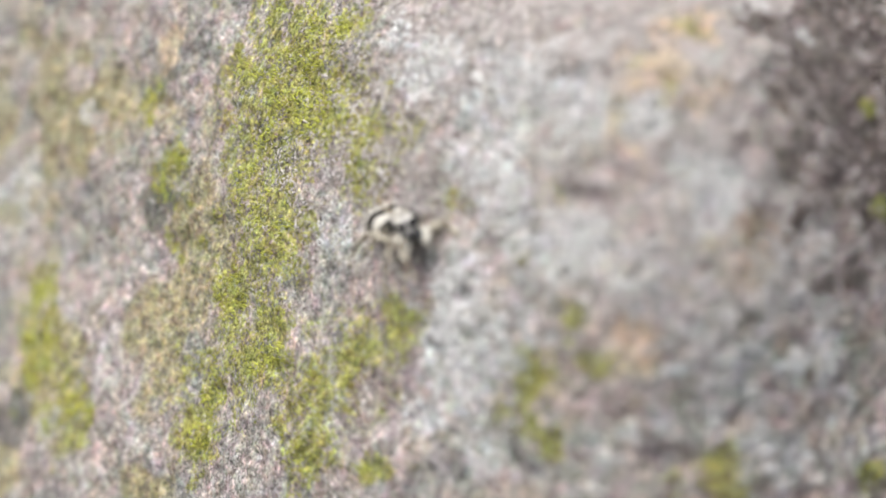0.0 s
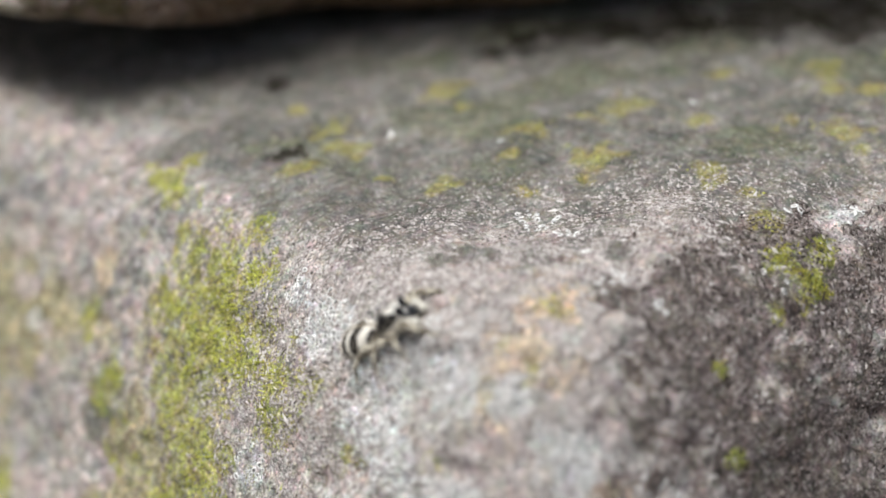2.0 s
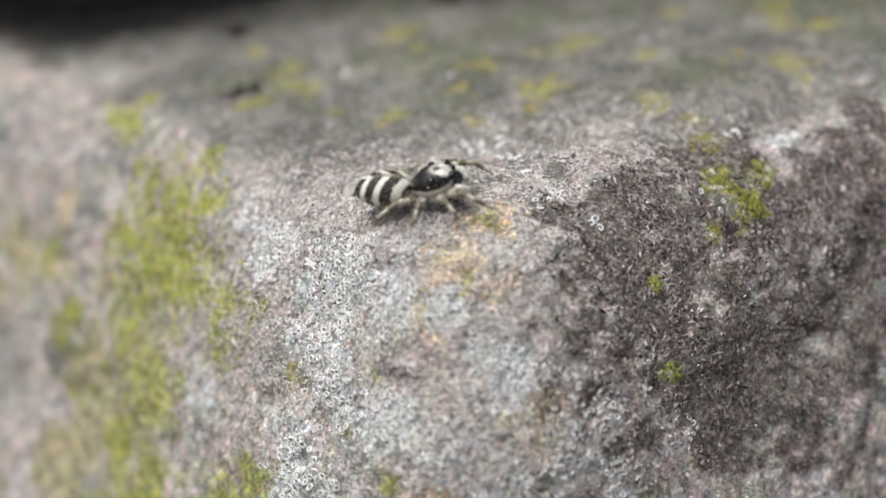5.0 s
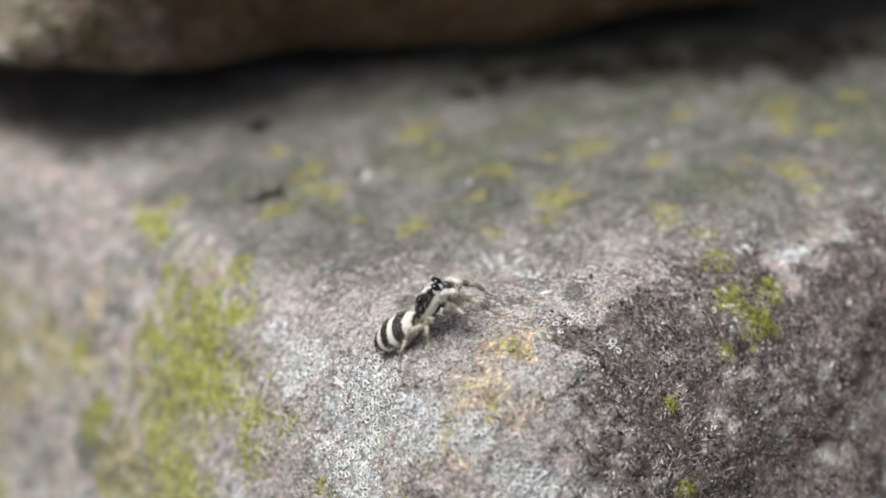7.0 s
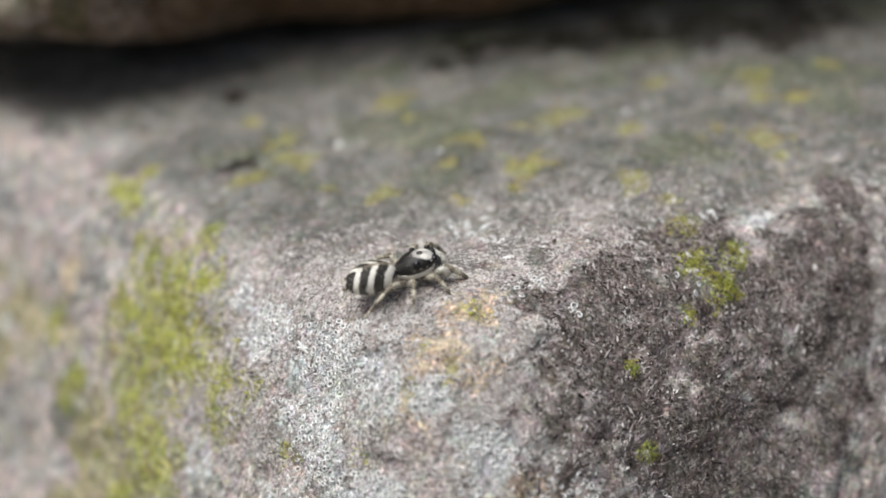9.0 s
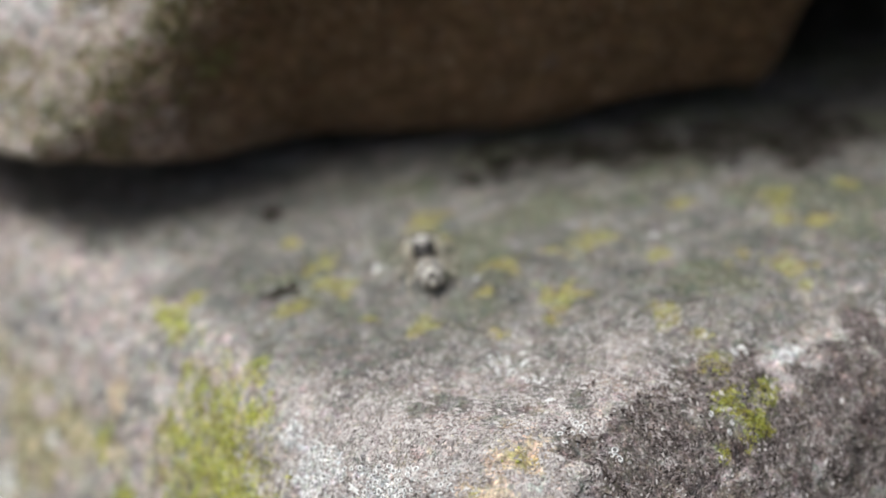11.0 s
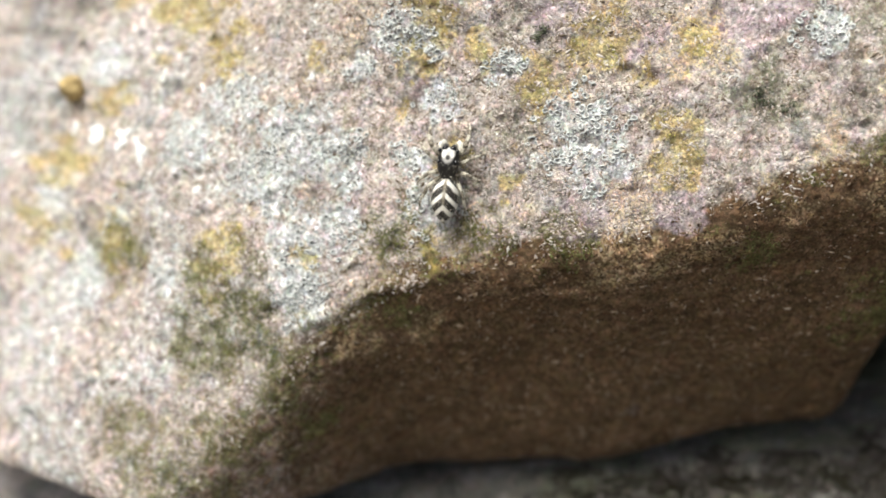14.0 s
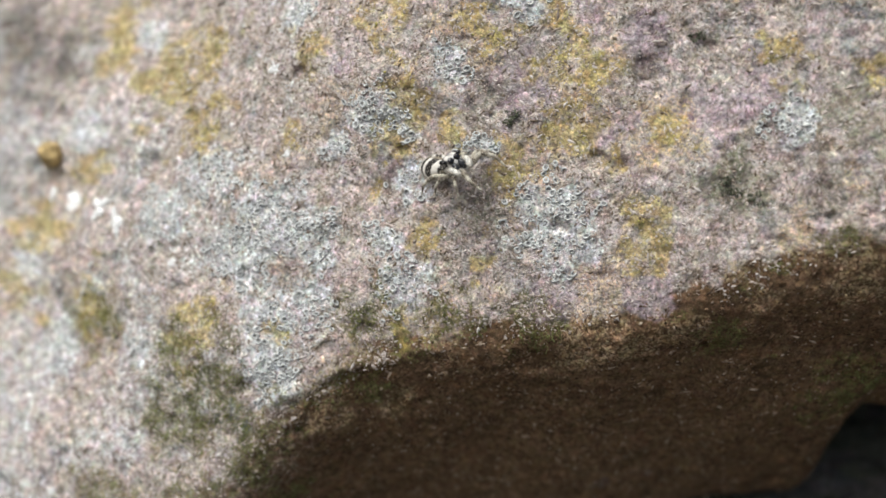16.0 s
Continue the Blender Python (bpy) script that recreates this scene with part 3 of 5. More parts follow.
PINK_UP = [
    (16.3, 84.9, 185.4, 1.57), (15.3, 84.8, 184.7, 1.33), (26.0, 84.4, 188.3, 1.47), (25.6, 83.8, 187.2, 1.31), (9.4, 87.2, 188.4, 1.75),
    (10.1, 86.2, 186.6, 1.58), (23.4, 84.0, 186.0, 1.94), (21.6, 84.8, 186.4, 1.56), (18.7, 86.9, 190.6, 1.73), (-3.2, 89.8, 188.8, 1.38),
    (0.4, 86.5, 181.7, 1.05), (15.3, 88.1, 192.4, 1.35), (12.6, 81.7, 174.4, 2.37), (18.4, 80.7, 174.3, 1.96),
]
OLIVE_UP = [
    (24.5, 82.3, 182.3, 1.54), (22.6, 82.2, 181.9, 1.16), (25.9, 81.8, 181.6, 1.00), (6.8, 83.9, 179.6, 1.58), (31.1, 82.8, 186.3, 1.68),
    (32.4, 82.0, 185.4, 1.52), (-13.7, 92.5, 182.8, 1.27), (-15.1, 94.6, 183.5, 0.78), (-25.2, 90.8, 168.5, 1.93), (-23.5, 90.2, 169.7, 1.30),
    (-16.7, 83.4, 165.3, 2.51), (-15.4, 82.5, 163.9, 2.09),
]
DARK_UP = [
    (24.1, 82.2, 182.1, 1.53), (17.0, 83.8, 182.9, 1.09), (30.9, 80.8, 182.0, 1.69), (28.9, 81.8, 183.3, 1.32), (8.6, 86.5, 186.8, 2.37),
    (1.2, 86.2, 181.7, 1.45), (3.8, 86.8, 186.1, 1.19), (-33.7, 109.4, 187.9, 3.41), (-32.3, 101.8, 178.1, 2.37), (-29.4, 105.5, 185.8, 1.9),
    # the two at z near 155 paint the shade of holes in the underside
    (18.4, 86.6, 190.1, 2.32), (-18.3, 87.3, 171.0, 1.28), (11.0, 87.5, 189.3, 1.57), (15.3, 88.2, 155.1, 1.1), (19.3, 88.7, 155.3, 0.8), (22.5, 82.2, 181.9, 1.2),
]
GREY_UP = [(-36.0, 110.0, 188.0, 6.0), (-32.0, 104.0, 183.0, 3.5), (-27.0, 103.5, 187.0, 2.6), (-34.0, 103.0, 176.0, 3.0), (-10.0, 95.0, 188.0, 1.2)]
MOSS_UP = [
    (-12.7, 82.8, 167.0, 2.91), (-16.2, 84.7, 168.5, 1.89), (-9.7, 81.0, 164.2, 2.27), (-2.3, 82.3, 171.2, 0.97), (1.8, 82.0, 172.3, 0.88),
    (6.2, 81.4, 171.8, 0.88), (12.2, 81.4, 171.7, 0.87), (19.9, 80.8, 173.1, 0.94), (27.4, 80.2, 176.2, 0.92), (-3.4, 81.8, 167.3, 1.14),
    (-15.5, 82.2, 163.1, 2.1), (-5.9, 81.5, 166.2, 1.23), (31.0, 79.8, 178.3, 1.13),
]
MOSS_UP_B = [
    (-22.7, 89.3, 169.4, 2.08), (-16.9, 83.1, 164.0, 2.2), (-10.5, 80.6, 160.9, 1.58), (-23.4, 82.0, 155.8, 2.48), (-19.1, 79.5, 154.7, 2.02),
    (-13.9, 79.8, 157.4, 2.4), (-1.0, 82.2, 172.2, 1.9), (4.3, 81.6, 172.1, 1.5), (-1.5, 82.0, 167.1, 1.35), (-15.3, 79.3, 152.3, 1.63),
    (-8.2, 81.9, 157.1, 1.83), (10.0, 81.2, 171.6, 1.49), (23.0, 81.7, 171.2, 1.86), (33.1, 84.6, 165.0, 2.35),
]
TUFT_UP = [
    (9.1, 85.9, 185.6, 0.55), (21.7, 86.4, 190.8, 0.6), (-15.1, 94.5, 183.4, 0.5), (-23.4, 98.7, 182.2, 0.6), (-18.1, 89.3, 174.8, 0.6), (-27.9, 102.1, 181.8, 0.6),
    (23.5, 82.0, 181.5, 0.7), (25.1, 81.7, 181.0, 0.6),
]
FLAKE_UP = [
    (-8.2, 91.9, 187.8, 0.5), (-7.3, 88.7, 182.2, 0.37), (-26.4, 97.0, 175.8, 1.35), (-23.0, 93.6, 176.5, 1.2), (-21.3, 91.7, 175.7, 1.0), (-27.9, 98.5, 175.6, 0.7),
    (-16.6, 88.3, 174.0, 0.47), (1.9, 83.4, 176.1, 0.36), (-18.9, 101.4, 189.1, 0.41),
]

v = lower_flat
greenish = 0.4 * smooth(-0.1, 0.5, bumps(v, 5, 65) + 0.4 * bumps(v, 2, 66)) * smooth(61, 70, v[:, 1]) * smooth(-6, 8, v[:, 0]) * smooth(141, 143, v[:, 2])
mask(lower_stone, "green", np.maximum.reduce([2.2 * greenish, growth(v, [p for p in MOSS_LOW_B if p[0] > 18] + CREAM_LOW, 0.7, 68), 0.7 * growth(v, OLIVE_LOW, 0.7, 69)]))
# moss and tufts by the gap, blackened further in place of its shade
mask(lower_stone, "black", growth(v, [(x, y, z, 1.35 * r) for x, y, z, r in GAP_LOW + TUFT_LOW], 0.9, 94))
mask(lower_stone, "moss", np.maximum(growth(v, [(x, y, z, 1.3 * r) for x, y, z, r in MOSS_LOW] + MOSS_LOW_B, 0.85, 60) * 0.85, 0.62 * growth(v, [(x, y, z, 2.0 * r) for x, y, z, r in MOSS_LOW], 0.7, 64)))
tinge = 0.6 * smooth(0.05, 0.5, bumps(v, 5, 75) + 0.5 * bumps(v, 2, 76)) * smooth(-7, -11, v[:, 0] + 0.25 * (v[:, 2] - 130)) * smooth(140, 134, v[:, 2])
mask(lower_stone, "yellow", np.maximum(growth(v, [(x, y, z, 1.2 * r) for x, y, z, r in YELLOW_TOP + YELLOW_TOP_B], 0.8, 70) * 0.74, tinge))
mask(lower_stone, "pale", np.maximum(growth(v, PALE_LOW, 0.5, 80), np.maximum(0.42 * growth(v, PALE_LOW_B, 0.9, 80), 0.8 * growth(v, [p for p in PALE_LOW_B if p[2] < 134], 0.9, 80))))
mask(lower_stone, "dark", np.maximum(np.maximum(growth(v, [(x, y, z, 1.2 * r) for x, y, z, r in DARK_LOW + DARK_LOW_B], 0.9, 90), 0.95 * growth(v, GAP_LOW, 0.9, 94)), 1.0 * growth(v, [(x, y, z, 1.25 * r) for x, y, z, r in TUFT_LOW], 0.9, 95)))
mask(lower_stone, "peach", growth(v, [(x, y, z, 1.15 * r) for x, y, z, r in PEACH_LOW], 0.5, 100))
top = LOWER_FACES[0]
sunk = (np.array(top[0]) - v) @ unit(top[1])
back = v[:, 1] - 0.2 * (v[:, 0] - 12)
lip = smooth(49, 53, back) * smooth(67, 56, back + 2.5 * bumps(v, 4, 115)) * smooth(2.6, 0.8, sunk) * smooth(-3, 3, v[:, 0] + 6) * smooth(27, 19, v[:, 0])
grey = grey_low = growth(v, GREY_LOW, 0.5, 117)
mask(lower_stone, "pink", lip * (0.5 + 0.35 * bumps(v, 3, 116)) * (1 - grey))
mask(lower_stone, "film", np.maximum(1.2 * grey, smooth(1.7, 0.2, sunk + 0.5 * bumps(v, 4, 110)) * smooth(52, 61, v[:, 1] - 0.2 * (v[:, 0] - 12) + 2.5 * bumps(v, 4, 111)) * smooth(-3, 3.5, 0.77 * (v[:, 0] + 8.2) + 0.64 * (v[:, 1] - 65.9) + 1.5 * bumps(v, 3, 112))))
mask(lower_stone, "weathered", np.full(len(v), 0.75))
v = upper_v
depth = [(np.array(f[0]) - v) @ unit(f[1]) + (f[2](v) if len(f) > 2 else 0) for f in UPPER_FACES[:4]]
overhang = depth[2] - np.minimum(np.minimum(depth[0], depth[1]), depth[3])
mask(upper_stone, "yellow", growth(v, [(x, y, z, (1.2 if x > -12 else 1.5) * r) for x, y, z, r in YELLOW_UP + YELLOW_UP_B], 0.9, 71))
mask(upper_stone, "pale", np.maximum(growth(v, PALE_UP + PALE_UP_B, 0.5, 81), 0.5 * smooth(-0.3, 0.4, bumps(v, 6, 82) + 0.5 * bumps(v, 2, 83)) * smooth(2, -10, v[:, 0]) * smooth(0.5, 3, overhang)))
mask(upper_stone, "dark", growth(v, DARK_UP, 0.9, 91) * 0.62)
mask(upper_stone, "peach", (0.2 + 0.3 * smooth(-14, 2, v[:, 0])) * smooth(0.1, 0.55, bumps(v, 5, 102) + 0.6 * bumps(v, 2, 103)) * smooth(-0.5, 1.5, v[:, 2] - 0.3 * v[:, 0] - 163))
mask(upper_stone, "pink", growth(v, PINK_UP, 0.5, 101))
mask(upper_stone, "green", 0.8 * growth(v, [(x, y, z, 1.2 * r) for x, y, z, r in OLIVE_UP], 0.9, 72))
mask(upper_stone, "film", 0.75 * growth(v, GREY_UP, 0.7, 118))
# brown shows below the crease: bare stone, with the underside's shade in its tone
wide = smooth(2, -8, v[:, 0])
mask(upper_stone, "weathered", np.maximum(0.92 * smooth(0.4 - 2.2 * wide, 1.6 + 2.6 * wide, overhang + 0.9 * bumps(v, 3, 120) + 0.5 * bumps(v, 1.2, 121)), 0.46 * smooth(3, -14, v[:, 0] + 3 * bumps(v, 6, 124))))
edge = 0.42 * np.exp(-((overhang - 0.6 + 0.8 * bumps(v, 2.5, 122)) / 1.1) ** 2) * smooth(-0.6, 0.5, bumps(v, 5, 123)) * smooth(-12, -4, v[:, 0])
mask(upper_stone, "moss", np.maximum(growth(v, MOSS_UP + [(x, y, z, 1.35 * r) for x, y, z, r in MOSS_UP_B], 0.9, 61) * 0.68, edge))


def box(name, lo, hi, mat):
    bm = bmesh.new()
    bmesh.ops.create_cube(bm, size=1)
    for v in bm.verts:
        for k in range(3):
            v.co[k] = lo[k] if v.co[k] < 0 else hi[k]
    bmesh.ops.subdivide_edges(bm, edges=bm.edges, cuts=12, use_grid_fill=True)
    for v in bm.verts:
        v.co += 0.01 * noise.noise_vector(v.co * 20)
    me = bpy.data.meshes.new(name)
    bm.to_mesh(me)
    bm.free()
    me.materials.append(mat)
    return new(name, me)


# added block behind the stones, stops light reaching the gap from the back
tagged(box("light_stop", (-0.6, 0.185, -0.02), (0.6, 0.34, 0.33), backing_mat), "nearly black block added behind the stones to shut out light", "wall", kind="structure")
ground_me = bpy.data.meshes.new("ground")
ground_me.from_pydata([(-300, -300, 0.001), (300, -300, 0.001), (300, 300, 0.001), (-300, 300, 0.001)], [], [(0, 1, 2, 3)])
ground_me.materials.append(soil_mat)
tagged(new("ground", ground_me), "dark soil at the foot of the wall", "ground", kind="structure")


# ---- growth on the stones ----
def normals_of(ob):
    n = np.empty(len(ob.data.vertices) * 3, np.float32)
    ob.data.vertex_normals.foreach_get("vector", n)
    return n.reshape(-1, 3).astype(float)


lower_n, upper_n = normals_of(lower_stone), normals_of(upper_stone)
rng = np.random.default_rng(7)


def mesh_from(name, verts, faces, mats, slots=None):
    me = bpy.data.meshes.new(name)
    me.from_pydata(np.asarray(verts).tolist(), [], [list(f) for f in faces])
    for mat in mats:
        me.materials.append(mat)
    if slots is not None:
        me.polygons.foreach_set("material_index", slots)
    me.polygons.foreach_set("use_smooth", np.ones(len(me.polygons), bool))
    me.update()
    return me


def frames(n):
    """Two directions across each normal."""
    side = np.cross(n, np.where(np.abs(n[:, 2:3]) < 0.9, (0.0, 0.0, 1.0), (1.0, 0.0, 0.0)))
    side /= np.linalg.norm(side, axis=1)[:, None]
    return side, np.cross(n, side)


def spots(v, n, patch, count, raggedness=0.45):
    """Random vertices of a stone inside one ragged round patch."""
    x, y, z, r = patch
    near = np.flatnonzero((np.abs(v - (x, y, z)) < 1.6 * r).all(1))
    p = v[near]
    sway = np.stack([bumps(p, 1.7, 60 + k) + 0.6 * bumps(p, 0.7, 63 + k) for k in range(3)], 1)
    d = np.linalg.norm(p + sway * (raggedness * r) - (x, y, z), axis=1) / r
    inside = near[rng.random(len(near)) < (1 - smooth(0.6, 1.25, d)) * smooth(-0.2, 0.35, bumps(p, 0.9, 67) + 0.8 * bumps(p, 0.4, 68) + 0.12)]
    if len(inside) == 0:
        return inside
    return rng.choice(inside, min(count, len(inside)), replace=False)


def blades(v, n, pick, length, width, lean):
    """Tiny three-sided moss leaves standing on the picked vertices (mm)."""
    count = len(pick)
    base = v[pick] - 0.03 * n[pick] + 0.06 * rng.normal(size=(count, 3))
    side, over = frames(n[pick])
    turn = rng.random(count) * 6.283
    tall = length * (0.5 + rng.random(count))[:, None]
    way = n[pick] + lean * rng.normal(size=(count, 3))
    way /= np.linalg.norm(way, axis=1)[:, None]
    ring = [base + width * (0.6 + 0.8 * rng.random((count, 1))) * (np.cos(turn + k)[:, None] * side + np.sin(turn + k)[:, None] * over) for k in (0, 2.09, 4.19)]
    tip = base + tall * way
    verts = np.stack([*ring, tip], 1).reshape(-1, 3)
    o = 4 * np.arange(count)[:, None]
    faces = np.concatenate([o + (0, 1, 3), o + (1, 2, 3), o + (2, 0, 3)])
    return verts * MM, faces


OCTA = np.array([(1, 0, 0), (0, 1, 0), (-1, 0, 0), (0, -1, 0), (0, 0, 0.8), (0, 0, -0.5)], float)
OCTA_FACES = np.array([(0, 1, 4), (1, 2, 4), (2, 3, 4), (3, 0, 4), (1, 0, 5), (2, 1, 5), (3, 2, 5), (0, 3, 5)])


def granules(v, n, pick, size):
    """Small lumps of crust lying on the picked vertices (mm)."""
    count = len(pick)
    side, over = frames(n[pick])
    turn = rng.random(count) * 6.283
    s1 = np.cos(turn)[:, None] * side + np.sin(turn)[:, None] * over
    s2 = np.cross(n[pick], s1)
    big = size * (0.4 + 1.1 * rng.random((count, 1)) ** 2)
    shape = OCTA[None] * (1 + 0.35 * rng.normal(size=(count, 6, 1)))
    axes = np.stack([s1 * (0.7 + 0.8 * rng.random((count, 1))), s2, n[pick] * 0.7], 1)
    verts = (v[pick] + 0.05 * rng.normal(size=(count, 3)))[:, None] + np.einsum("nij,njk->nik", shape * big[:, None], axes)
    faces = (6 * np.arange(count)[:, None, None] + OCTA_FACES).reshape(-1, 3)
    return verts.reshape(-1, 3) * MM, faces


def at_base(name, verts, faces, patch, mats):
    """One object whose origin is the middle of its patch."""
    middle = np.array(patch[:3]) * MM
    ob = new(name, mesh_from(name, verts - middle, faces, mats))
    ob.location = middle
    return ob


def grit_material(name, *stops):
    """Loose crumbs of crust, each of one tone."""
    m, n, l, b = material(name, 0.9, 0.2)
    ramp = n.new("ShaderNodeValToRGB")
    ramp.color_ramp.interpolation = 'LINEAR'
    while len(ramp.color_ramp.elements) < len(stops):
        ramp.color_ramp.elements.new(0.5)
    for e, (p, c) in zip(ramp.color_ramp.elements, stops):
        e.position, e.color = p, (*c, 1)
    l.new(n.new("ShaderNodeNewGeometry").outputs["Random Per Island"], ramp.inputs["Fac"])
    l.new(ramp.outputs["Color"], b.inputs["Base Color"])
    return m


def grit(name, v, n, weight, count, size, mat, label, category):
    """Countless crumbs strewn over a stone, thickest where weight is high."""
    area = np.clip(weight, 0, None) * (0.25 + 0.75 * smooth(-0.3, 0.4, bumps(v, 1.3, 140) + 0.6 * bumps(v, 0.5, 141)))
    pick = rng.choice(len(v), count, p=area / area.sum())
    side, over = frames(n[pick])
    turn = rng.random(count) * 6.283
    s1 = np.cos(turn)[:, None] * side + np.sin(turn)[:, None] * over
    s2 = np.cross(n[pick], s1)
    big = size * (0.45 + 1.0 * rng.random((count, 1)) ** 2.2)
    axes = np.stack([s1 * (0.8 + 1.3 * rng.random((count, 1)) ** 2), s2 * 0.62, n[pick] * 0.55], 1)
    shape = OCTA[None] * (1 + 0.4 * rng.normal(size=(count, 6, 1)))
    at = v[pick] + 0.07 * (s1 * rng.normal(size=(count, 1)) + s2 * rng.normal(size=(count, 1))) - 0.01 * n[pick]
    verts = at[:, None] + np.einsum("nij,njk->nik", shape * big[:, None], axes)
    faces = (6 * np.arange(count)[:, None, None] + OCTA_FACES[:4]).reshape(-1, 3)
    me = bpy.data.meshes.new(name)
    me.from_pydata((verts.reshape(-1, 3) * MM).tolist(), [], faces.tolist())
    me.materials.append(mat)
    tagged(new(name, me), label, category, kind="stuff")


def moss_patch(v, n, patch, mat, label, group, length=0.34, density=210, width=0.055, layers=1, ragged=0.45):
    pick = np.concatenate([spots(v, n, patch, int(density * patch[3] ** 2), ragged) for _ in range(layers)])
    if len(pick) > 5:
        verts, faces = blades(v, n, pick, length, width, 0.55)
        tagged(at_base("moss_patch", verts, faces, patch, [mat]), label, "moss", group)


def crust_patch(name, v, n, patch, mat, label, group, size=0.11, density=70, ragged=0.45):
    pick = spots(v, n, patch, int(density * patch[3] ** 2), ragged)
    if len(pick) < 4:
        return None
    verts, faces = granules(v, n, pick, size)
    return tagged(at_base(name, verts, faces, patch, [mat]), label, "lichen", group)


def ring_mesh(wide, seed, rim, disc):
    """A fruiting cup of ring lichen: a raised pale rim round a dark disc, a little out of round."""
    r = np.random.default_rng(seed)
    sides = 9
    verts, faces, slots = [], [], []
    for radius, height in ((1.0, -0.1), (0.93, 0.38), (0.64, 0.30), (0.58, 0.10)):
        for k in range(sides):
            a = 6.2832 * k / sides
            wave = 1 + 0.16 * math.sin(2 * a + seed) + 0.08 * r.normal()
            verts.append((radius * wave * wide * math.cos(a), radius * wave * wide * math.sin(a) * (0.8 + 0.05 * seed), height * wide))
    for j in range(3):
        for k in range(sides):
            q = (k + 1) % sides
            faces.append((j * sides + k, j * sides + q, (j + 1) * sides + q, (j + 1) * sides + k))
            slots.append(0)
    faces.append(tuple(range(3 * sides, 4 * sides)))
    slots.append(1)
    return mesh_from("ring", np.array(verts) * MM, faces, [rim, disc], slots)


RING_MESHES = [ring_mesh(0.17, k, rim_mat, disc_mat) for k in range(6)]
WIDE_RINGS = [ring_mesh(0.225, k, grey_rim_mat, grey_disc_mat) for k in range(6)]


def ring_lichen(v, n, patch, label, group, density, room=0.33, meshes=RING_MESHES, most=170):
    """A crust with its cups, each an object of its own."""
    thing = crust_patch("ring_lichen", v, n, patch, pale_mat, label, group, 0.085, 45)
    if thing is None:
        return
    taken = []
    for k in spots(v, n, patch, 2500):
        if len(taken) >= density * patch[3] ** 2 or len(taken) >= most:
            break
        p = v[k]
        if taken and (np.linalg.norm(np.array(taken) - p, axis=1) < room).any():
            continue
        taken.append(p)
        up = Vector(n[k]) + 0.25 * Vector(rng.normal(size=3))
        ring = new("ring", meshes[int(rng.integers(6))])
        size = 0.62 + 0.62 * rng.random()
        turn = up.to_track_quat('Z', 'Y').to_matrix().to_4x4() @ Matrix.Rotation(rng.random() * 6.28, 4, 'Z')
        ring.parent = thing
        ring.matrix_basis = Matrix.Translation(Vector(p * MM) - thing.location) @ turn @ Matrix.Scale(size, 4)


near = smooth(130, 142, lower_flat[:, 2]) * smooth(66.5, 55.5, back + 1.5 * bumps(lower_flat, 3, 142)) * smooth(-30, -12, lower_flat[:, 0]) * smooth(42, 36, lower_flat[:, 0])
sooty = growth(lower_flat, [(x, y, z, 1.1 * r) for x, y, z, r in DARK_LOW + DARK_LOW_B], 0.9, 90)
mossy = growth(lower_flat, MOSS_LOW, 0.85, 60)
pale_grit = grit_material("pale_crust_crumbs", (0.0, (0.13, 0.115, 0.11)), (0.3, (0.36, 0.325, 0.315)), (0.7, (0.53, 0.50, 0.49)), (1.0, (0.69, 0.67, 0.66)))
dark_grit = grit_material("dark_crust_crumbs", (0.0, (0.025, 0.02, 0.018)), (0.4, (0.10, 0.083, 0.078)), (0.75, (0.21, 0.18, 0.175)), (1.0, (0.42, 0.385, 0.38)))
tan_grit = grit_material("tan_crust_crumbs", (0.0, (0.13, 0.10, 0.07)), (0.35, (0.36, 0.30, 0.25)), (0.7, (0.52, 0.46, 0.42)), (1.0, (0.66, 0.62, 0.59)))
# underside grains match the bare brown, shade included
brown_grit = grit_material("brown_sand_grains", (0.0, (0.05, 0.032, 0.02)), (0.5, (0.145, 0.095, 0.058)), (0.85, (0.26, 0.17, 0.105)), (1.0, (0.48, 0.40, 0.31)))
grit("crust_crumbs", lower_v, lower_n, near * (1 - sooty) * (1 - 0.75 * smooth(17, 26, lower_flat[:, 0])) * (1 - 0.6 * mossy) * (1 - 0.9 * grey_low) * (1 - 0.75 * growth(lower_flat, PALE_LOW + PEACH_LOW, 0.5, 80)), 42000, 0.115, pale_grit, "pinkish white crumbs of crust on the lower stone", "lichen")
grit("crust_crumbs", lower_v, lower_n, near * sooty * (1 - 0.8 * growth(lower_flat, [p for p in MOSS_LOW_B if p[0] > 18], 0.85, 60)), 19000, 0.115, dark_grit, "dark brown and grey crumbs of crust on the stone's front", "lichen")
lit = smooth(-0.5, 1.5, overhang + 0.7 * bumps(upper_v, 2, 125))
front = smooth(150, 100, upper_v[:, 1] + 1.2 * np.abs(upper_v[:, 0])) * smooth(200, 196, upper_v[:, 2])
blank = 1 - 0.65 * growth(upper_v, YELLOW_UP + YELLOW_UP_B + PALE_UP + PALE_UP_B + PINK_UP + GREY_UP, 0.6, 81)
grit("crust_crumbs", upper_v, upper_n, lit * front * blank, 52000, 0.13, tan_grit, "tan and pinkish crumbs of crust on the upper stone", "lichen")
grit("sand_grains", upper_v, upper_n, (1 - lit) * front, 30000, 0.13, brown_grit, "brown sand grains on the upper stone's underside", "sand")

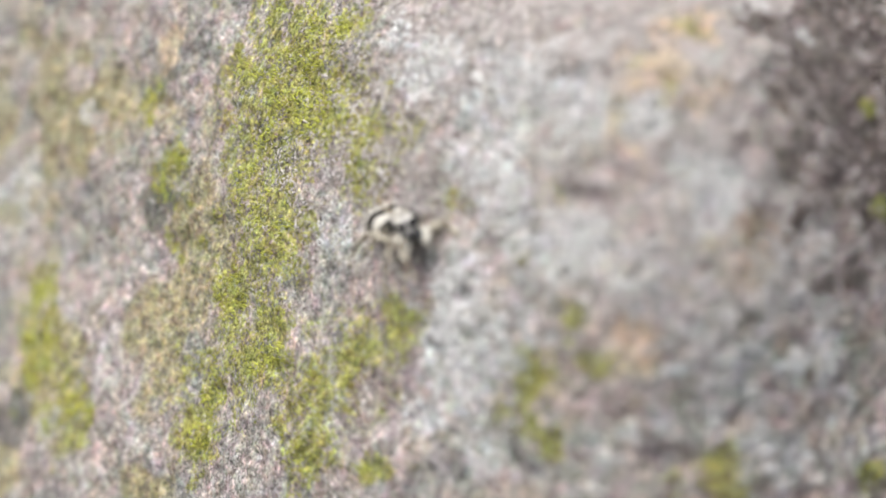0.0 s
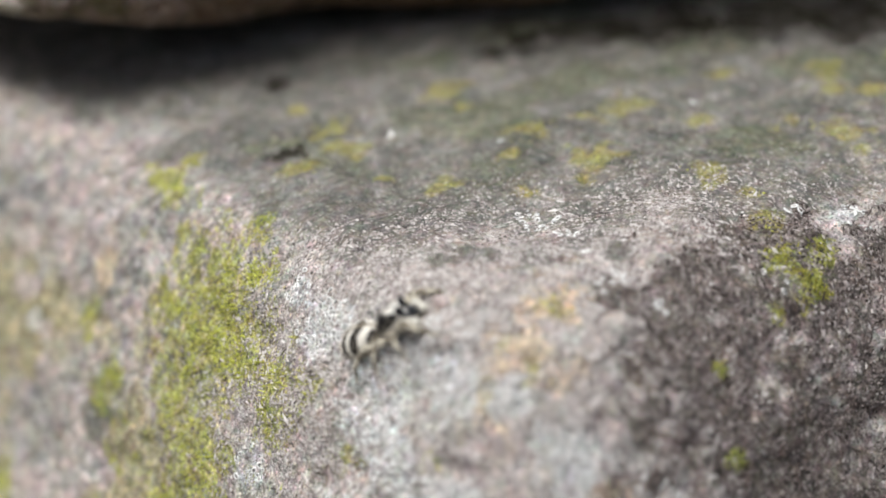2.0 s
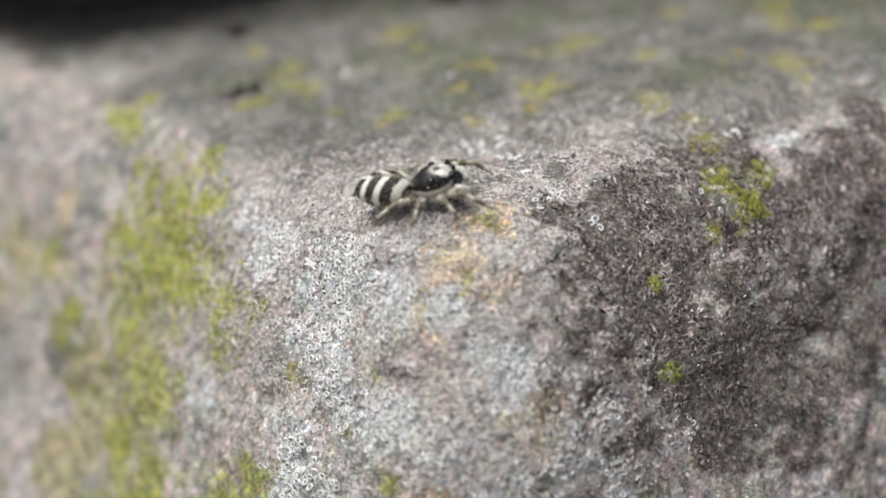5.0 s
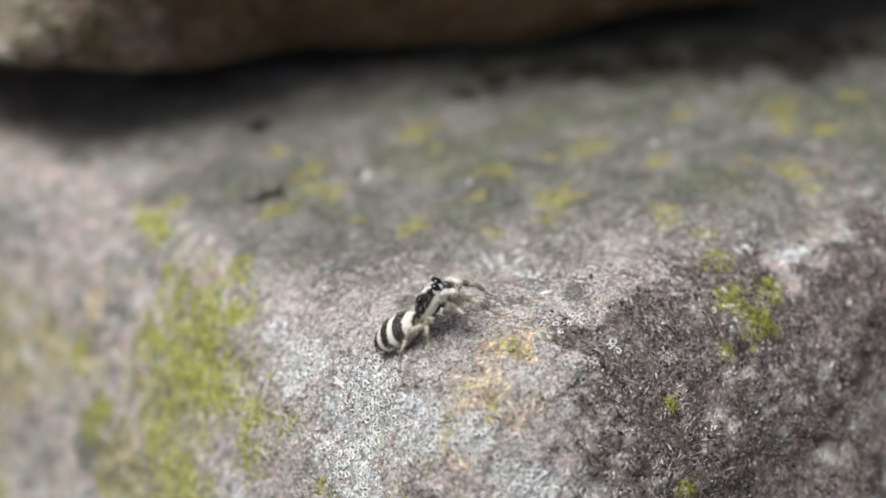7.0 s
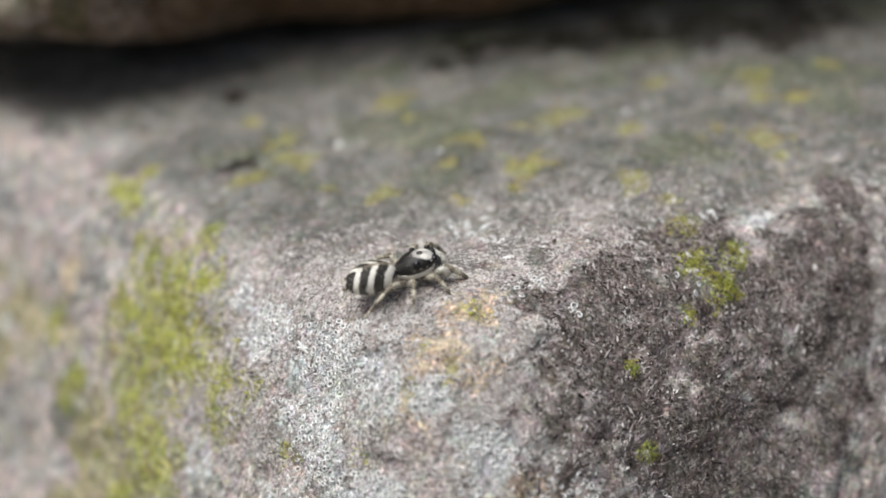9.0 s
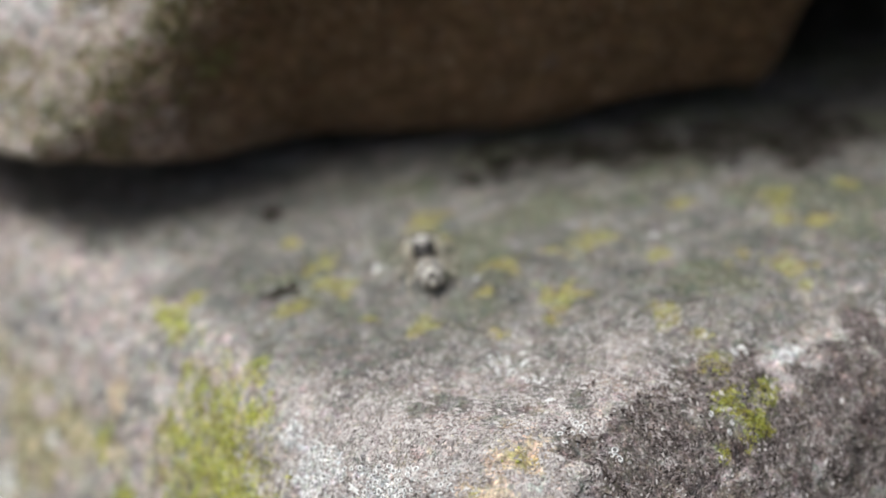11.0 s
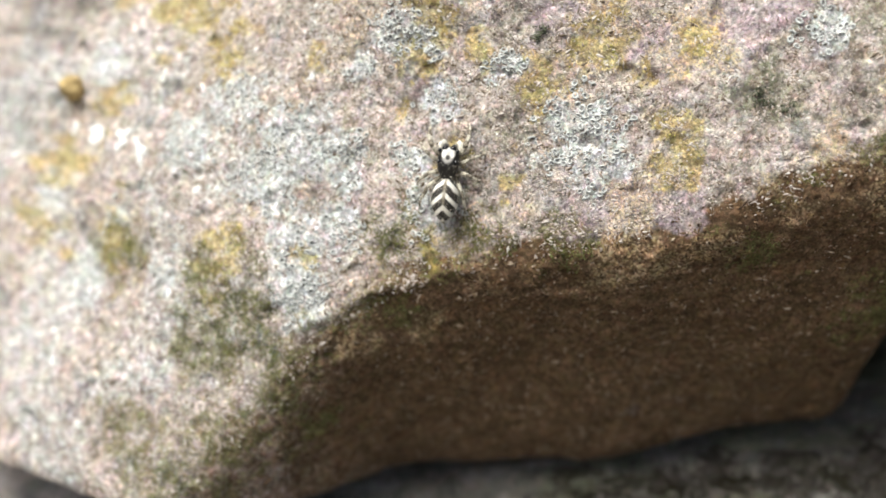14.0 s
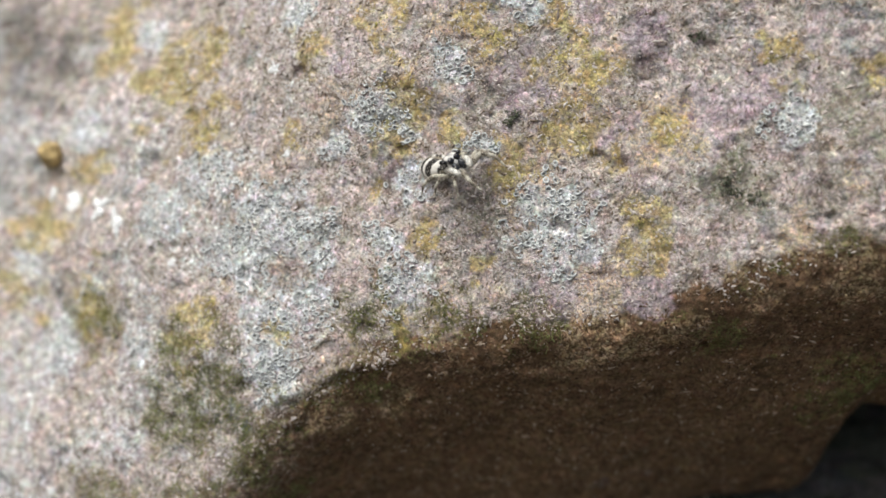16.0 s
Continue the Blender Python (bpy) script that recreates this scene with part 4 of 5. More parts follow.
for x, y, z, r in risen(MOSS_LOW):
    moss_patch(lower_v, lower_n, (x, y, z, 1.2 * r), moss_mat, "bright yellow-green moss growing down the stone's rough side", "moss on the lower stone", 0.3, 270, ragged=0.8)
for patch in risen(MOSS_LOW_B):
    if patch[0] > 18:
        moss_patch(lower_v, lower_n, patch, deep_mat, "olive-green moss tuft at the dark stone's lip", "moss on the lower stone", 0.36, 260, ragged=0.7)
    else:
        moss_patch(lower_v, lower_n, patch, moss_mat, "small yellow-green moss patch on pinkish grey stone", "moss on the lower stone", ragged=0.7)
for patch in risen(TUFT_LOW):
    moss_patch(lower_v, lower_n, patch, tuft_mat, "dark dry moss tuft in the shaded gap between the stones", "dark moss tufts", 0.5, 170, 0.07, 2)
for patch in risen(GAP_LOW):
    moss_patch(lower_v, lower_n, patch, tuft_mat, "blackish crusty moss along the gap, its black partly standing in for shade", "dark moss tufts", 0.28, 110, 0.07, ragged=0.8)
for patch in MOSS_UP + MOSS_UP_B:
    moss_patch(upper_v, upper_n, patch, olive_mat, "thin olive-green moss film on brown sandstone", "moss on the upper stone", 0.36, 48, ragged=0.8)
for patch in CREAM_LOW:
    crust_patch("cream_lichen", lower_v, lower_n, patch, cream_mat, "cream-green crumbly lichen round a dark tuft", "cream lichen", 0.11, 45, 0.8)
for patch in TUFT_UP:
    moss_patch(upper_v, upper_n, patch, dusky_mat, "small dark green tuft in a pit of the upper stone", "dark tufts on the upper stone", 0.5, 330, 0.06, 2, 0.6)
for patch in risen(YELLOW_TOP + YELLOW_TOP_B):
    crust_patch("yellow_lichen", lower_v, lower_n, patch, lime_mat, "mustard-yellow crusty lichen spot on the stone's grey top", "yellow lichen on the lower stone", 0.09, 30, 0.9)
for patch in YELLOW_UP + YELLOW_UP_B:
    crust_patch("yellow_lichen", upper_v, upper_n, patch, yellow_mat, "ochre-yellow powdery lichen on the upper stone's weathered face", "yellow lichen on the upper stone", 0.07, 10, 0.9)
for patch in risen(PALE_LOW):
    ring_lichen(lower_v, lower_n, patch, "grey-white crusty lichen with small ring-shaped cups", "ring lichen on the lower stone", 20, most=220)
for patch in risen(PALE_LOW_B):
    ring_lichen(lower_v, lower_n, patch, "pale grey crusty lichen on the stone's steep front", "ring lichen on the lower stone", 3)
for patch in risen(RINGS_LOW):
    ring_lichen(lower_v, lower_n, patch, "loose cluster of pale ring-shaped lichen cups near the stone's lip", "ring lichen on the lower stone", 10)
for patch in PALE_UP + PALE_UP_B:
    ring_lichen(upper_v, upper_n, patch, "pale grey lichen crust dotted with ring-shaped cups", "ring lichen on the upper stone", 13, 0.40, WIDE_RINGS)


def flake(v, n, patch, label, group):
    """A bright white scale of lichen, flat and lobed."""
    x, y, z, r = patch
    k = int(np.argmin(np.linalg.norm(v - (x, y, z), axis=1)))
    bm = bmesh.new()
    bmesh.ops.create_icosphere(bm, subdivisions=4, radius=1)
    s = rng.random(2) * 100
    for q in bm.verts:
        c = q.co.copy()
        a = math.atan2(c.y, c.x)
        arm = 0.72 + 0.95 * noise.noise((1.5 * math.cos(a) + s[0], 1.5 * math.sin(a) + s[1], 0)) + 0.45 * noise.noise((4 * math.cos(a) + s[1], 4 * math.sin(a) + s[0], 1))
        arm = max(0.28, arm)
        lift = 0.17 * c.z + 0.10 * noise.noise((c.x * 2.5 + s[0], c.y * 2.5, 2))
        q.co = Vector((c.x * arm * 1.25, c.y * arm * 0.75, lift)) * r * MM
    me = bpy.data.meshes.new("lichen_flake")
    bm.to_mesh(me)
    bm.free()
    me.materials.append(flake_mat)
    ob = new("lichen_flake", me)
    turn = Vector(n[k]).to_track_quat('Z', 'Y').to_matrix().to_4x4() @ Matrix.Rotation(rng.random() * 6.28, 4, 'Z')
    ob.matrix_basis = Matrix.Translation(v[k] * MM) @ turn
    tagged(ob, label, "lichen", group)


def pebble(v, n, x, y, z, r):
    """A small rounded lump with a rough skin, stuck to the stone."""
    k = int(np.argmin(np.linalg.norm(v - (x, y, z), axis=1)))
    bm = bmesh.new()
    bmesh.ops.create_icosphere(bm, subdivisions=4, radius=r * MM)
    for q in bm.verts:
        c = q.co / (r * MM)
        q.co *= 1 + 0.30 * noise.noise(c * 1.5) + 0.09 * noise.noise(c * 5)
    me = bpy.data.meshes.new("pebble")
    bm.to_mesh(me)
    bm.free()
    me.materials.append(plain("ochre_pebble", (0.43, 0.32, 0.15), 0.8, 0.25, 2500, 0.5))
    me.polygons.foreach_set("use_smooth", np.ones(len(me.polygons), bool))
    ob = new("pebble", me)
    ob.location = (v[k] + 0.55 * r * n[k]) * MM
    tagged(ob, "small rounded ochre-brown pebble stuck to the upper stone", "pebble")


def fibre(v, n, points, thick, label):
    """A dry plant fibre lying loosely along the stone."""
    cu = bpy.data.curves.new("plant_fibre", 'CURVE')
    cu.dimensions, cu.bevel_depth, cu.bevel_resolution = '3D', thick * MM, 1
    sp = cu.splines.new('POLY')
    path = []
    for p in points:
        k = int(np.argmin(np.linalg.norm(v - p, axis=1)))
        path.append(v[k] + 0.12 * n[k])
    path = np.array(path)
    t = np.linspace(0, len(path) - 1, 14)
    path = np.stack([np.interp(t, range(len(path)), path[:, c]) for c in range(3)], 1)
    path[1:-1] = (path[:-2] + path[1:-1] + path[2:]) / 3
    sp.points.add(len(path) - 1)
    for q, p in zip(sp.points, path):
        q.co = (*(p * MM), 1)
    cu.materials.append(fibre_mat)
    ob = new("fibre_curve", cu)
    me = bpy.data.meshes.new_from_object(ob.evaluated_get(bpy.context.evaluated_depsgraph_get()))
    bpy.data.objects.remove(ob)
    tagged(new("plant_fibre", me), label, "fibre", "dry fibres")


fibre_mat = plain("dry_fibre", (0.50, 0.46, 0.36), 0.7, 0.3, 2000, 0.25)
pebble(upper_v, upper_n, *PEBBLE)
for ends in FIBRES:
    fibre(upper_v, upper_n, np.array(ends), 0.045, "thin pale dry plant fibre clinging to the stone")
for patch in risen(FLAKE_LOW):
    flake(lower_v, lower_n, patch, "bright white lichen scale on the lower stone", "white lichen scales")
for patch in FLAKE_UP:
    flake(upper_v, upper_n, patch, "bright white lobed lichen scale on the upper stone", "white lichen scales")


# ---- the jumping spider: y ahead, z up, millimetres ----
def pattern_material(name, kind):
    """Short black and white hairs laid in bands, by the part's own coordinates."""
    m, n, l, b = material(name, 0.42 if kind == "carapace" else 0.6, 0.4)
    co = n.new("ShaderNodeTexCoord").outputs["Object"]
    xyz = n.new("ShaderNodeSeparateXYZ")
    l.new(co, xyz.inputs[0])

    def math(op, x, y=0.0, clamp=False):
        t = n.new("ShaderNodeMath")
        t.operation, t.use_clamp = op, clamp
        for k, v in enumerate((x, y)):
            if isinstance(v, (int, float)):
                t.inputs[k].default_value = v
            else:
                l.new(v, t.inputs[k])
        return t.outputs[0]

    def step(v, lo, hi):
        t = n.new("ShaderNodeMapRange")
        t.interpolation_type = 'SMOOTHSTEP'
        t.inputs["From Min"].default_value, t.inputs["From Max"].default_value = lo, hi
        l.new(v, t.inputs["Value"])
        return t.outputs[0]

    def mix(fac, x, y):
        t = n.new("ShaderNodeMix")
        t.data_type = 'RGBA'
        for k, v in ((0, fac), (6, x), (7, y)):
            if isinstance(v, tuple):
                t.inputs[k].default_value = (*v, 1)
            else:
                l.new(v, t.inputs[k])
        return t.outputs[2]

    fuzz = n.new("ShaderNodeTexNoise")
    fuzz.inputs["Scale"].default_value = 9000
    fuzz.inputs["Detail"].default_value = 3
    l.new(co, fuzz.inputs["Vector"])
    jitter = math('MULTIPLY', math('SUBTRACT', fuzz.outputs["Fac"], 0.5), 0.30)
    x = math('MULTIPLY', math('ABSOLUTE', xyz.outputs[0]), 1000)
    y, z = math('MULTIPLY', xyz.outputs[1], 1000), math('MULTIPLY', xyz.outputs[2], 1000)
    black, white, buff = (0.016, 0.0145, 0.0135), (0.80, 0.78, 0.72), (0.36, 0.325, 0.25)
    if kind == "abdomen":
        v = math('ADD', math('ADD', y, math('MULTIPLY', x, 0.9)), jitter)
        wave = math('PINGPONG', math('ADD', v, 9.55), 0.53)
        dark = mix(step(fuzz.outputs["Fac"], 0.45, 0.7), black, (0.075, 0.062, 0.05))
        col = mix(step(wave, 0.17, 0.25), white, dark)
        col = mix(math('MULTIPLY', math('MULTIPLY', step(math('ADD', x, jitter), 0.20, 0.05), step(y, -2.6, -1.2)), 0.8), col, (0.24, 0.205, 0.15))
        flank = step(math('ADD', math('ADD', z, math('MULTIPLY', y, -0.12)), jitter), 1.42, 1.02)
        col = mix(math('MULTIPLY', flank, 0.82), col, mix(step(fuzz.outputs["Fac"], 0.4, 0.62), (0.20, 0.18, 0.14), buff))
    else:
        side = math('ADD', z, jitter)
        rim = math('MULTIPLY', step(side, 0.62, 0.70), step(side, 1.20, 1.08))
        def blob(cx, cy, rx, ry):
            o = math('ADD', math('POWER', math('DIVIDE', math('SUBTRACT', x, cx), rx), 2.0), math('POWER', math('DIVIDE', math('SUBTRACT', y, cy), ry), 2.0))
            return math('MULTIPLY', step(math('ADD', o, math('MULTIPLY', jitter, 5.0)), 1.5, 0.5), step(z, 1.1, 1.35))

        col = mix(rim, black, white)
        col = mix(math('MULTIPLY', blob(0.0, 1.84, 0.44, 0.56), math('ADD', 0.5, fuzz.outputs["Fac"]), True), col, (0.46, 0.445, 0.42))
        col = mix(blob(0.33, 1.98, 0.19, 0.30), col, (0.76, 0.74, 0.69))
        col = mix(math('MULTIPLY', blob(0.0, 1.72, 0.17, 0.19), 0.92), col, (0.02, 0.018, 0.018))
        face = math('MULTIPLY', step(y, 2.1, 2.3), step(fuzz.outputs["Fac"], 0.40, 0.52))
        col = mix(face, col, (0.66, 0.65, 0.63))
    l.new(col, b.inputs["Base Color"])
    bump = n.new("ShaderNodeBump")
    bump.inputs["Strength"].default_value = 0.7
    bump.inputs["Distance"].default_value = 0.00006
    l.new(fuzz.outputs["Fac"], bump.inputs["Height"])
    l.new(bump.outputs[0], b.inputs["Normal"])
    return m


abdomen_mat, thorax_mat = pattern_material("banded_abdomen_hair", "abdomen"), pattern_material("black_white_carapace_hair", "carapace")
eye_mat = material("glossy_black_eye", 0.08, 0.7)[0]
eye_mat.node_tree.nodes["Principled BSDF"].inputs["Base Color"].default_value = (0.006, 0.006, 0.008, 1)
fang_mat = plain("dark_chelicera", (0.03, 0.033, 0.038), 0.35, 0.5, 9000, 0.3)
palp_mat = plain("pale_palp_hair", (0.70, 0.69, 0.63), 0.8, 0.2, 9000, 0.4)
dark_leg_mat = plain("dark_leg", (0.20, 0.175, 0.135), 0.6, 0.3, 8000, 0.55)
pale_leg_mat = plain("pale_leg_band", (0.50, 0.47, 0.39), 0.75, 0.2, 8000, 0.35)
hair_mat = plain("pale_hair", (0.62, 0.58, 0.50), 0.7, 0.3, 5000, 0.3)


def part(name, bm, mats, parent, label="", origin=(0, 0, 0), parent_origin=(0, 0, 0)):
    """Links a bmesh (mm, in its thing's space) as one mesh object under a thing or a part."""
    me = bpy.data.meshes.new(name)
    for q in bm.verts:
        q.co = (q.co - Vector(origin)) * MM
    for f in bm.faces:
        f.smooth = True
    bm.to_mesh(me)
    bm.free()
    for mat in mats if isinstance(mats, (list, tuple)) else [mats]:
        me.materials.append(mat)
    ob = new(name, me)
    ob.parent = parent
    ob.location = (Vector(origin) - Vector(parent_origin)) * MM
    return tagged(ob, label)


def lump(middle, radii, shape=lambda c: c, fine=4):
    """A rounded body: a unit sphere bent by shape(), then stretched and moved."""
    bm = bmesh.new()
    bmesh.ops.create_icosphere(bm, subdivisions=fine, radius=1)
    for q in bm.verts:
        c = shape(q.co.copy())
        q.co = Vector([middle[k] + c[k] * radii[k] for k in range(3)])
    return bm


def abdomen_shape(c):
    taper = 1 - 0.32 * max(0, -c.y) ** 2
    flat = 0.86 if c.z < 0 else 1.0
    return Vector((c.x * taper, c.y, c.z * taper * flat + 0.10 * c.y * c.y - 0.08 * c.y))


def carapace_shape(c):
    p = 2.3
    n = (abs(c.x) ** p + abs(c.y) ** p + abs(c.z) ** p) ** (1 / p)
    c = c / n
    back = 1 - 0.35 * max(0, -c.y) ** 1.5
    drop = -0.45 * max(0, -c.y - 0.1) * (1 if c.z > 0 else 0)
    return Vector((c.x * back, c.y, c.z + drop))


def tube(points, radii, sides=8):
    """A jointed limb along points, with a slot that changes from segment to segment."""
    bm = bmesh.new()
    rings = []
    for k, p in enumerate(points):
        a, b = points[max(k - 1, 0)], points[min(k + 1, len(points) - 1)]
        q = (b - a).to_track_quat('Z', 'Y')
        rings.append([bm.verts.new(p + q @ Vector((radii[k] * math.cos(6.2832 * s / sides), radii[k] * math.sin(6.2832 * s / sides), 0))) for s in range(sides)])
    for k in range(len(rings) - 1):
        for s in range(sides):
            f = bm.faces.new((rings[k][s], rings[k][(s + 1) % sides], rings[k + 1][(s + 1) % sides], rings[k + 1][s]))
            f.material_index = 1 if (k // 2) % 2 else 0
    bm.faces.new(rings[0][::-1])
    bm.faces.new(rings[-1])
    return bm


def leg_path(hip, knee, ankle, foot):
    pts, joints = [], [Vector(hip), Vector(knee), Vector(ankle), Vector(foot)]
    for a, b in zip(joints, joints[1:]):
        pts += [a.lerp(b, t) for t in (0.0, 0.2, 0.5, 0.8)]
    return pts + [joints[-1]]


spider.scale = (0.9, 0.9, 0.9)
tagged(spider, "black and white striped jumping spider walking over lichened stone", "spider")
abdomen = part("abdomen", lump((0, -1.55, 1.22), (1.06, 1.66, 1.02), abdomen_shape), abdomen_mat, spider, "black abdomen with oblique white hair bands")
carapace = part("carapace", lump((0, 1.2, 1.18), (0.86, 1.32, 0.74), carapace_shape), thorax_mat, spider, "black carapace with white hair patches")
part("pedicel", lump((0, -0.05, 0.95), (0.32, 0.4, 0.3), fine=2), dark_leg_mat, spider)
for side in (-1, 1):
    part("eye", lump((side * 0.30, 2.44, 1.34), (0.275, 0.20, 0.275), fine=3), eye_mat, carapace, "large glossy front eye")
    part("eye", lump((side * 0.68, 2.24, 1.52), (0.17, 0.17, 0.17), fine=3), eye_mat, carapace)
    part("eye", lump((side * 0.66, 1.36, 1.70), (0.18, 0.19, 0.17), fine=3), eye_mat, carapace)
    part("chelicera", lump((side * 0.31, 2.44, 0.66), (0.27, 0.34, 0.46), fine=3), fang_mat, carapace, "dark blue-black jaw")
    palp = tube(leg_path((side * 0.62, 2.2, 0.62), (side * 0.80, 2.6, 0.84), (side * 0.68, 2.85, 0.50), (side * 0.50, 2.9, 0.02)), [.13, .16, .18, .17, .16, .19, .21, .21, .21, .24, .24, .19, .06])
    part("palp", palp, [palp_mat, palp_mat], carapace, "pale hairy palp")
part("spinneret", lump((0, -3.12, 1.18), (0.16, 0.22, 0.14), fine=2), dark_leg_mat, abdomen)

LEGS = [  # hip, knee, ankle, foot of the limbs on one side
    ((0.55, 1.75, 0.60), (1.25, 2.55, 1.35), (1.60, 3.45, 0.85), (1.55, 4.25, 0.02)),
    ((0.65, 1.25, 0.58), (1.55, 1.75, 1.30), (2.25, 2.25, 0.80), (2.65, 2.55, 0.02)),
    ((0.65, 0.70, 0.58), (1.50, 0.45, 1.20), (2.20, 0.05, 0.75), (2.60, -0.35, 0.02)),
    ((0.55, 0.25, 0.58), (1.35, -0.75, 1.30), (1.75, -1.85, 0.85), (1.85, -2.75, 0.02)),
]
THICK = [.13, .16, .17, .15, .12, .125, .12, .105, .09, .085, .07, .055, .03]
legs = []
for side in (-1, 1):
    for k, joints in enumerate(LEGS):
        pts = leg_path(*[(side * a, b, c) for a, b, c in joints])
        thick = [t * (1.55 if k == 0 else 1.1) for t in THICK]
        hip = (side * joints[0][0], joints[0][1], joints[0][2])
        leg = part("leg", tube(pts[:5], thick[:5]), [dark_leg_mat, pale_leg_mat], spider, "dark leg with pale bands", hip)
        part("tibia", tube(pts[4:9], thick[4:9]), [dark_leg_mat, pale_leg_mat], leg, "", tuple(pts[4]), hip)
        part("tarsus", tube(pts[8:], thick[8:]), [dark_leg_mat, pale_leg_mat], leg, "", tuple(pts[8]), hip)
        legs.append((leg, hip, side, k))


def bristles(surface, count, length, name, seed):
    """Short stray hairs standing on a body part, joined into one mesh."""
    r = np.random.default_rng(seed)
    me = surface.data
    verts, faces = [], []
    for k in r.choice(len(me.vertices), count):
        p, n = me.vertices[k].co, me.vertices[k].normal
        if surface is abdomen and p.z < 0.0006:
            continue
        way = (n + 0.5 * Vector(r.normal(size=3)) + Vector((0, -0.6, 0))).normalized()
        across = way.cross(Vector(r.normal(size=3))).normalized() * 0.000012
        o = len(verts)
        verts += [p - across, p + across, p + way * length * MM * (0.5 + r.random())]
        faces.append((o, o + 1, o + 2))
    hair = new(name, mesh_from(name, verts, faces, [hair_mat]))
    hair.parent = surface
    return tagged(hair, kind="stuff")


for leg, *_ in legs:
    bristles(leg, 130, 0.24, "hair", 5)
    for shin in [o for o in leg.children if o.name.startswith("tibia")]:
        bristles(shin, 90, 0.22, "hair", 7)
for palp in [o for o in carapace.children if o.name.startswith("palp")]:
    bristles(palp, 260, 0.26, "hair", 6)
bristles(abdomen, 700, 0.22, "hair", 3)
bristles(carapace, 240, 0.18, "hair", 4)


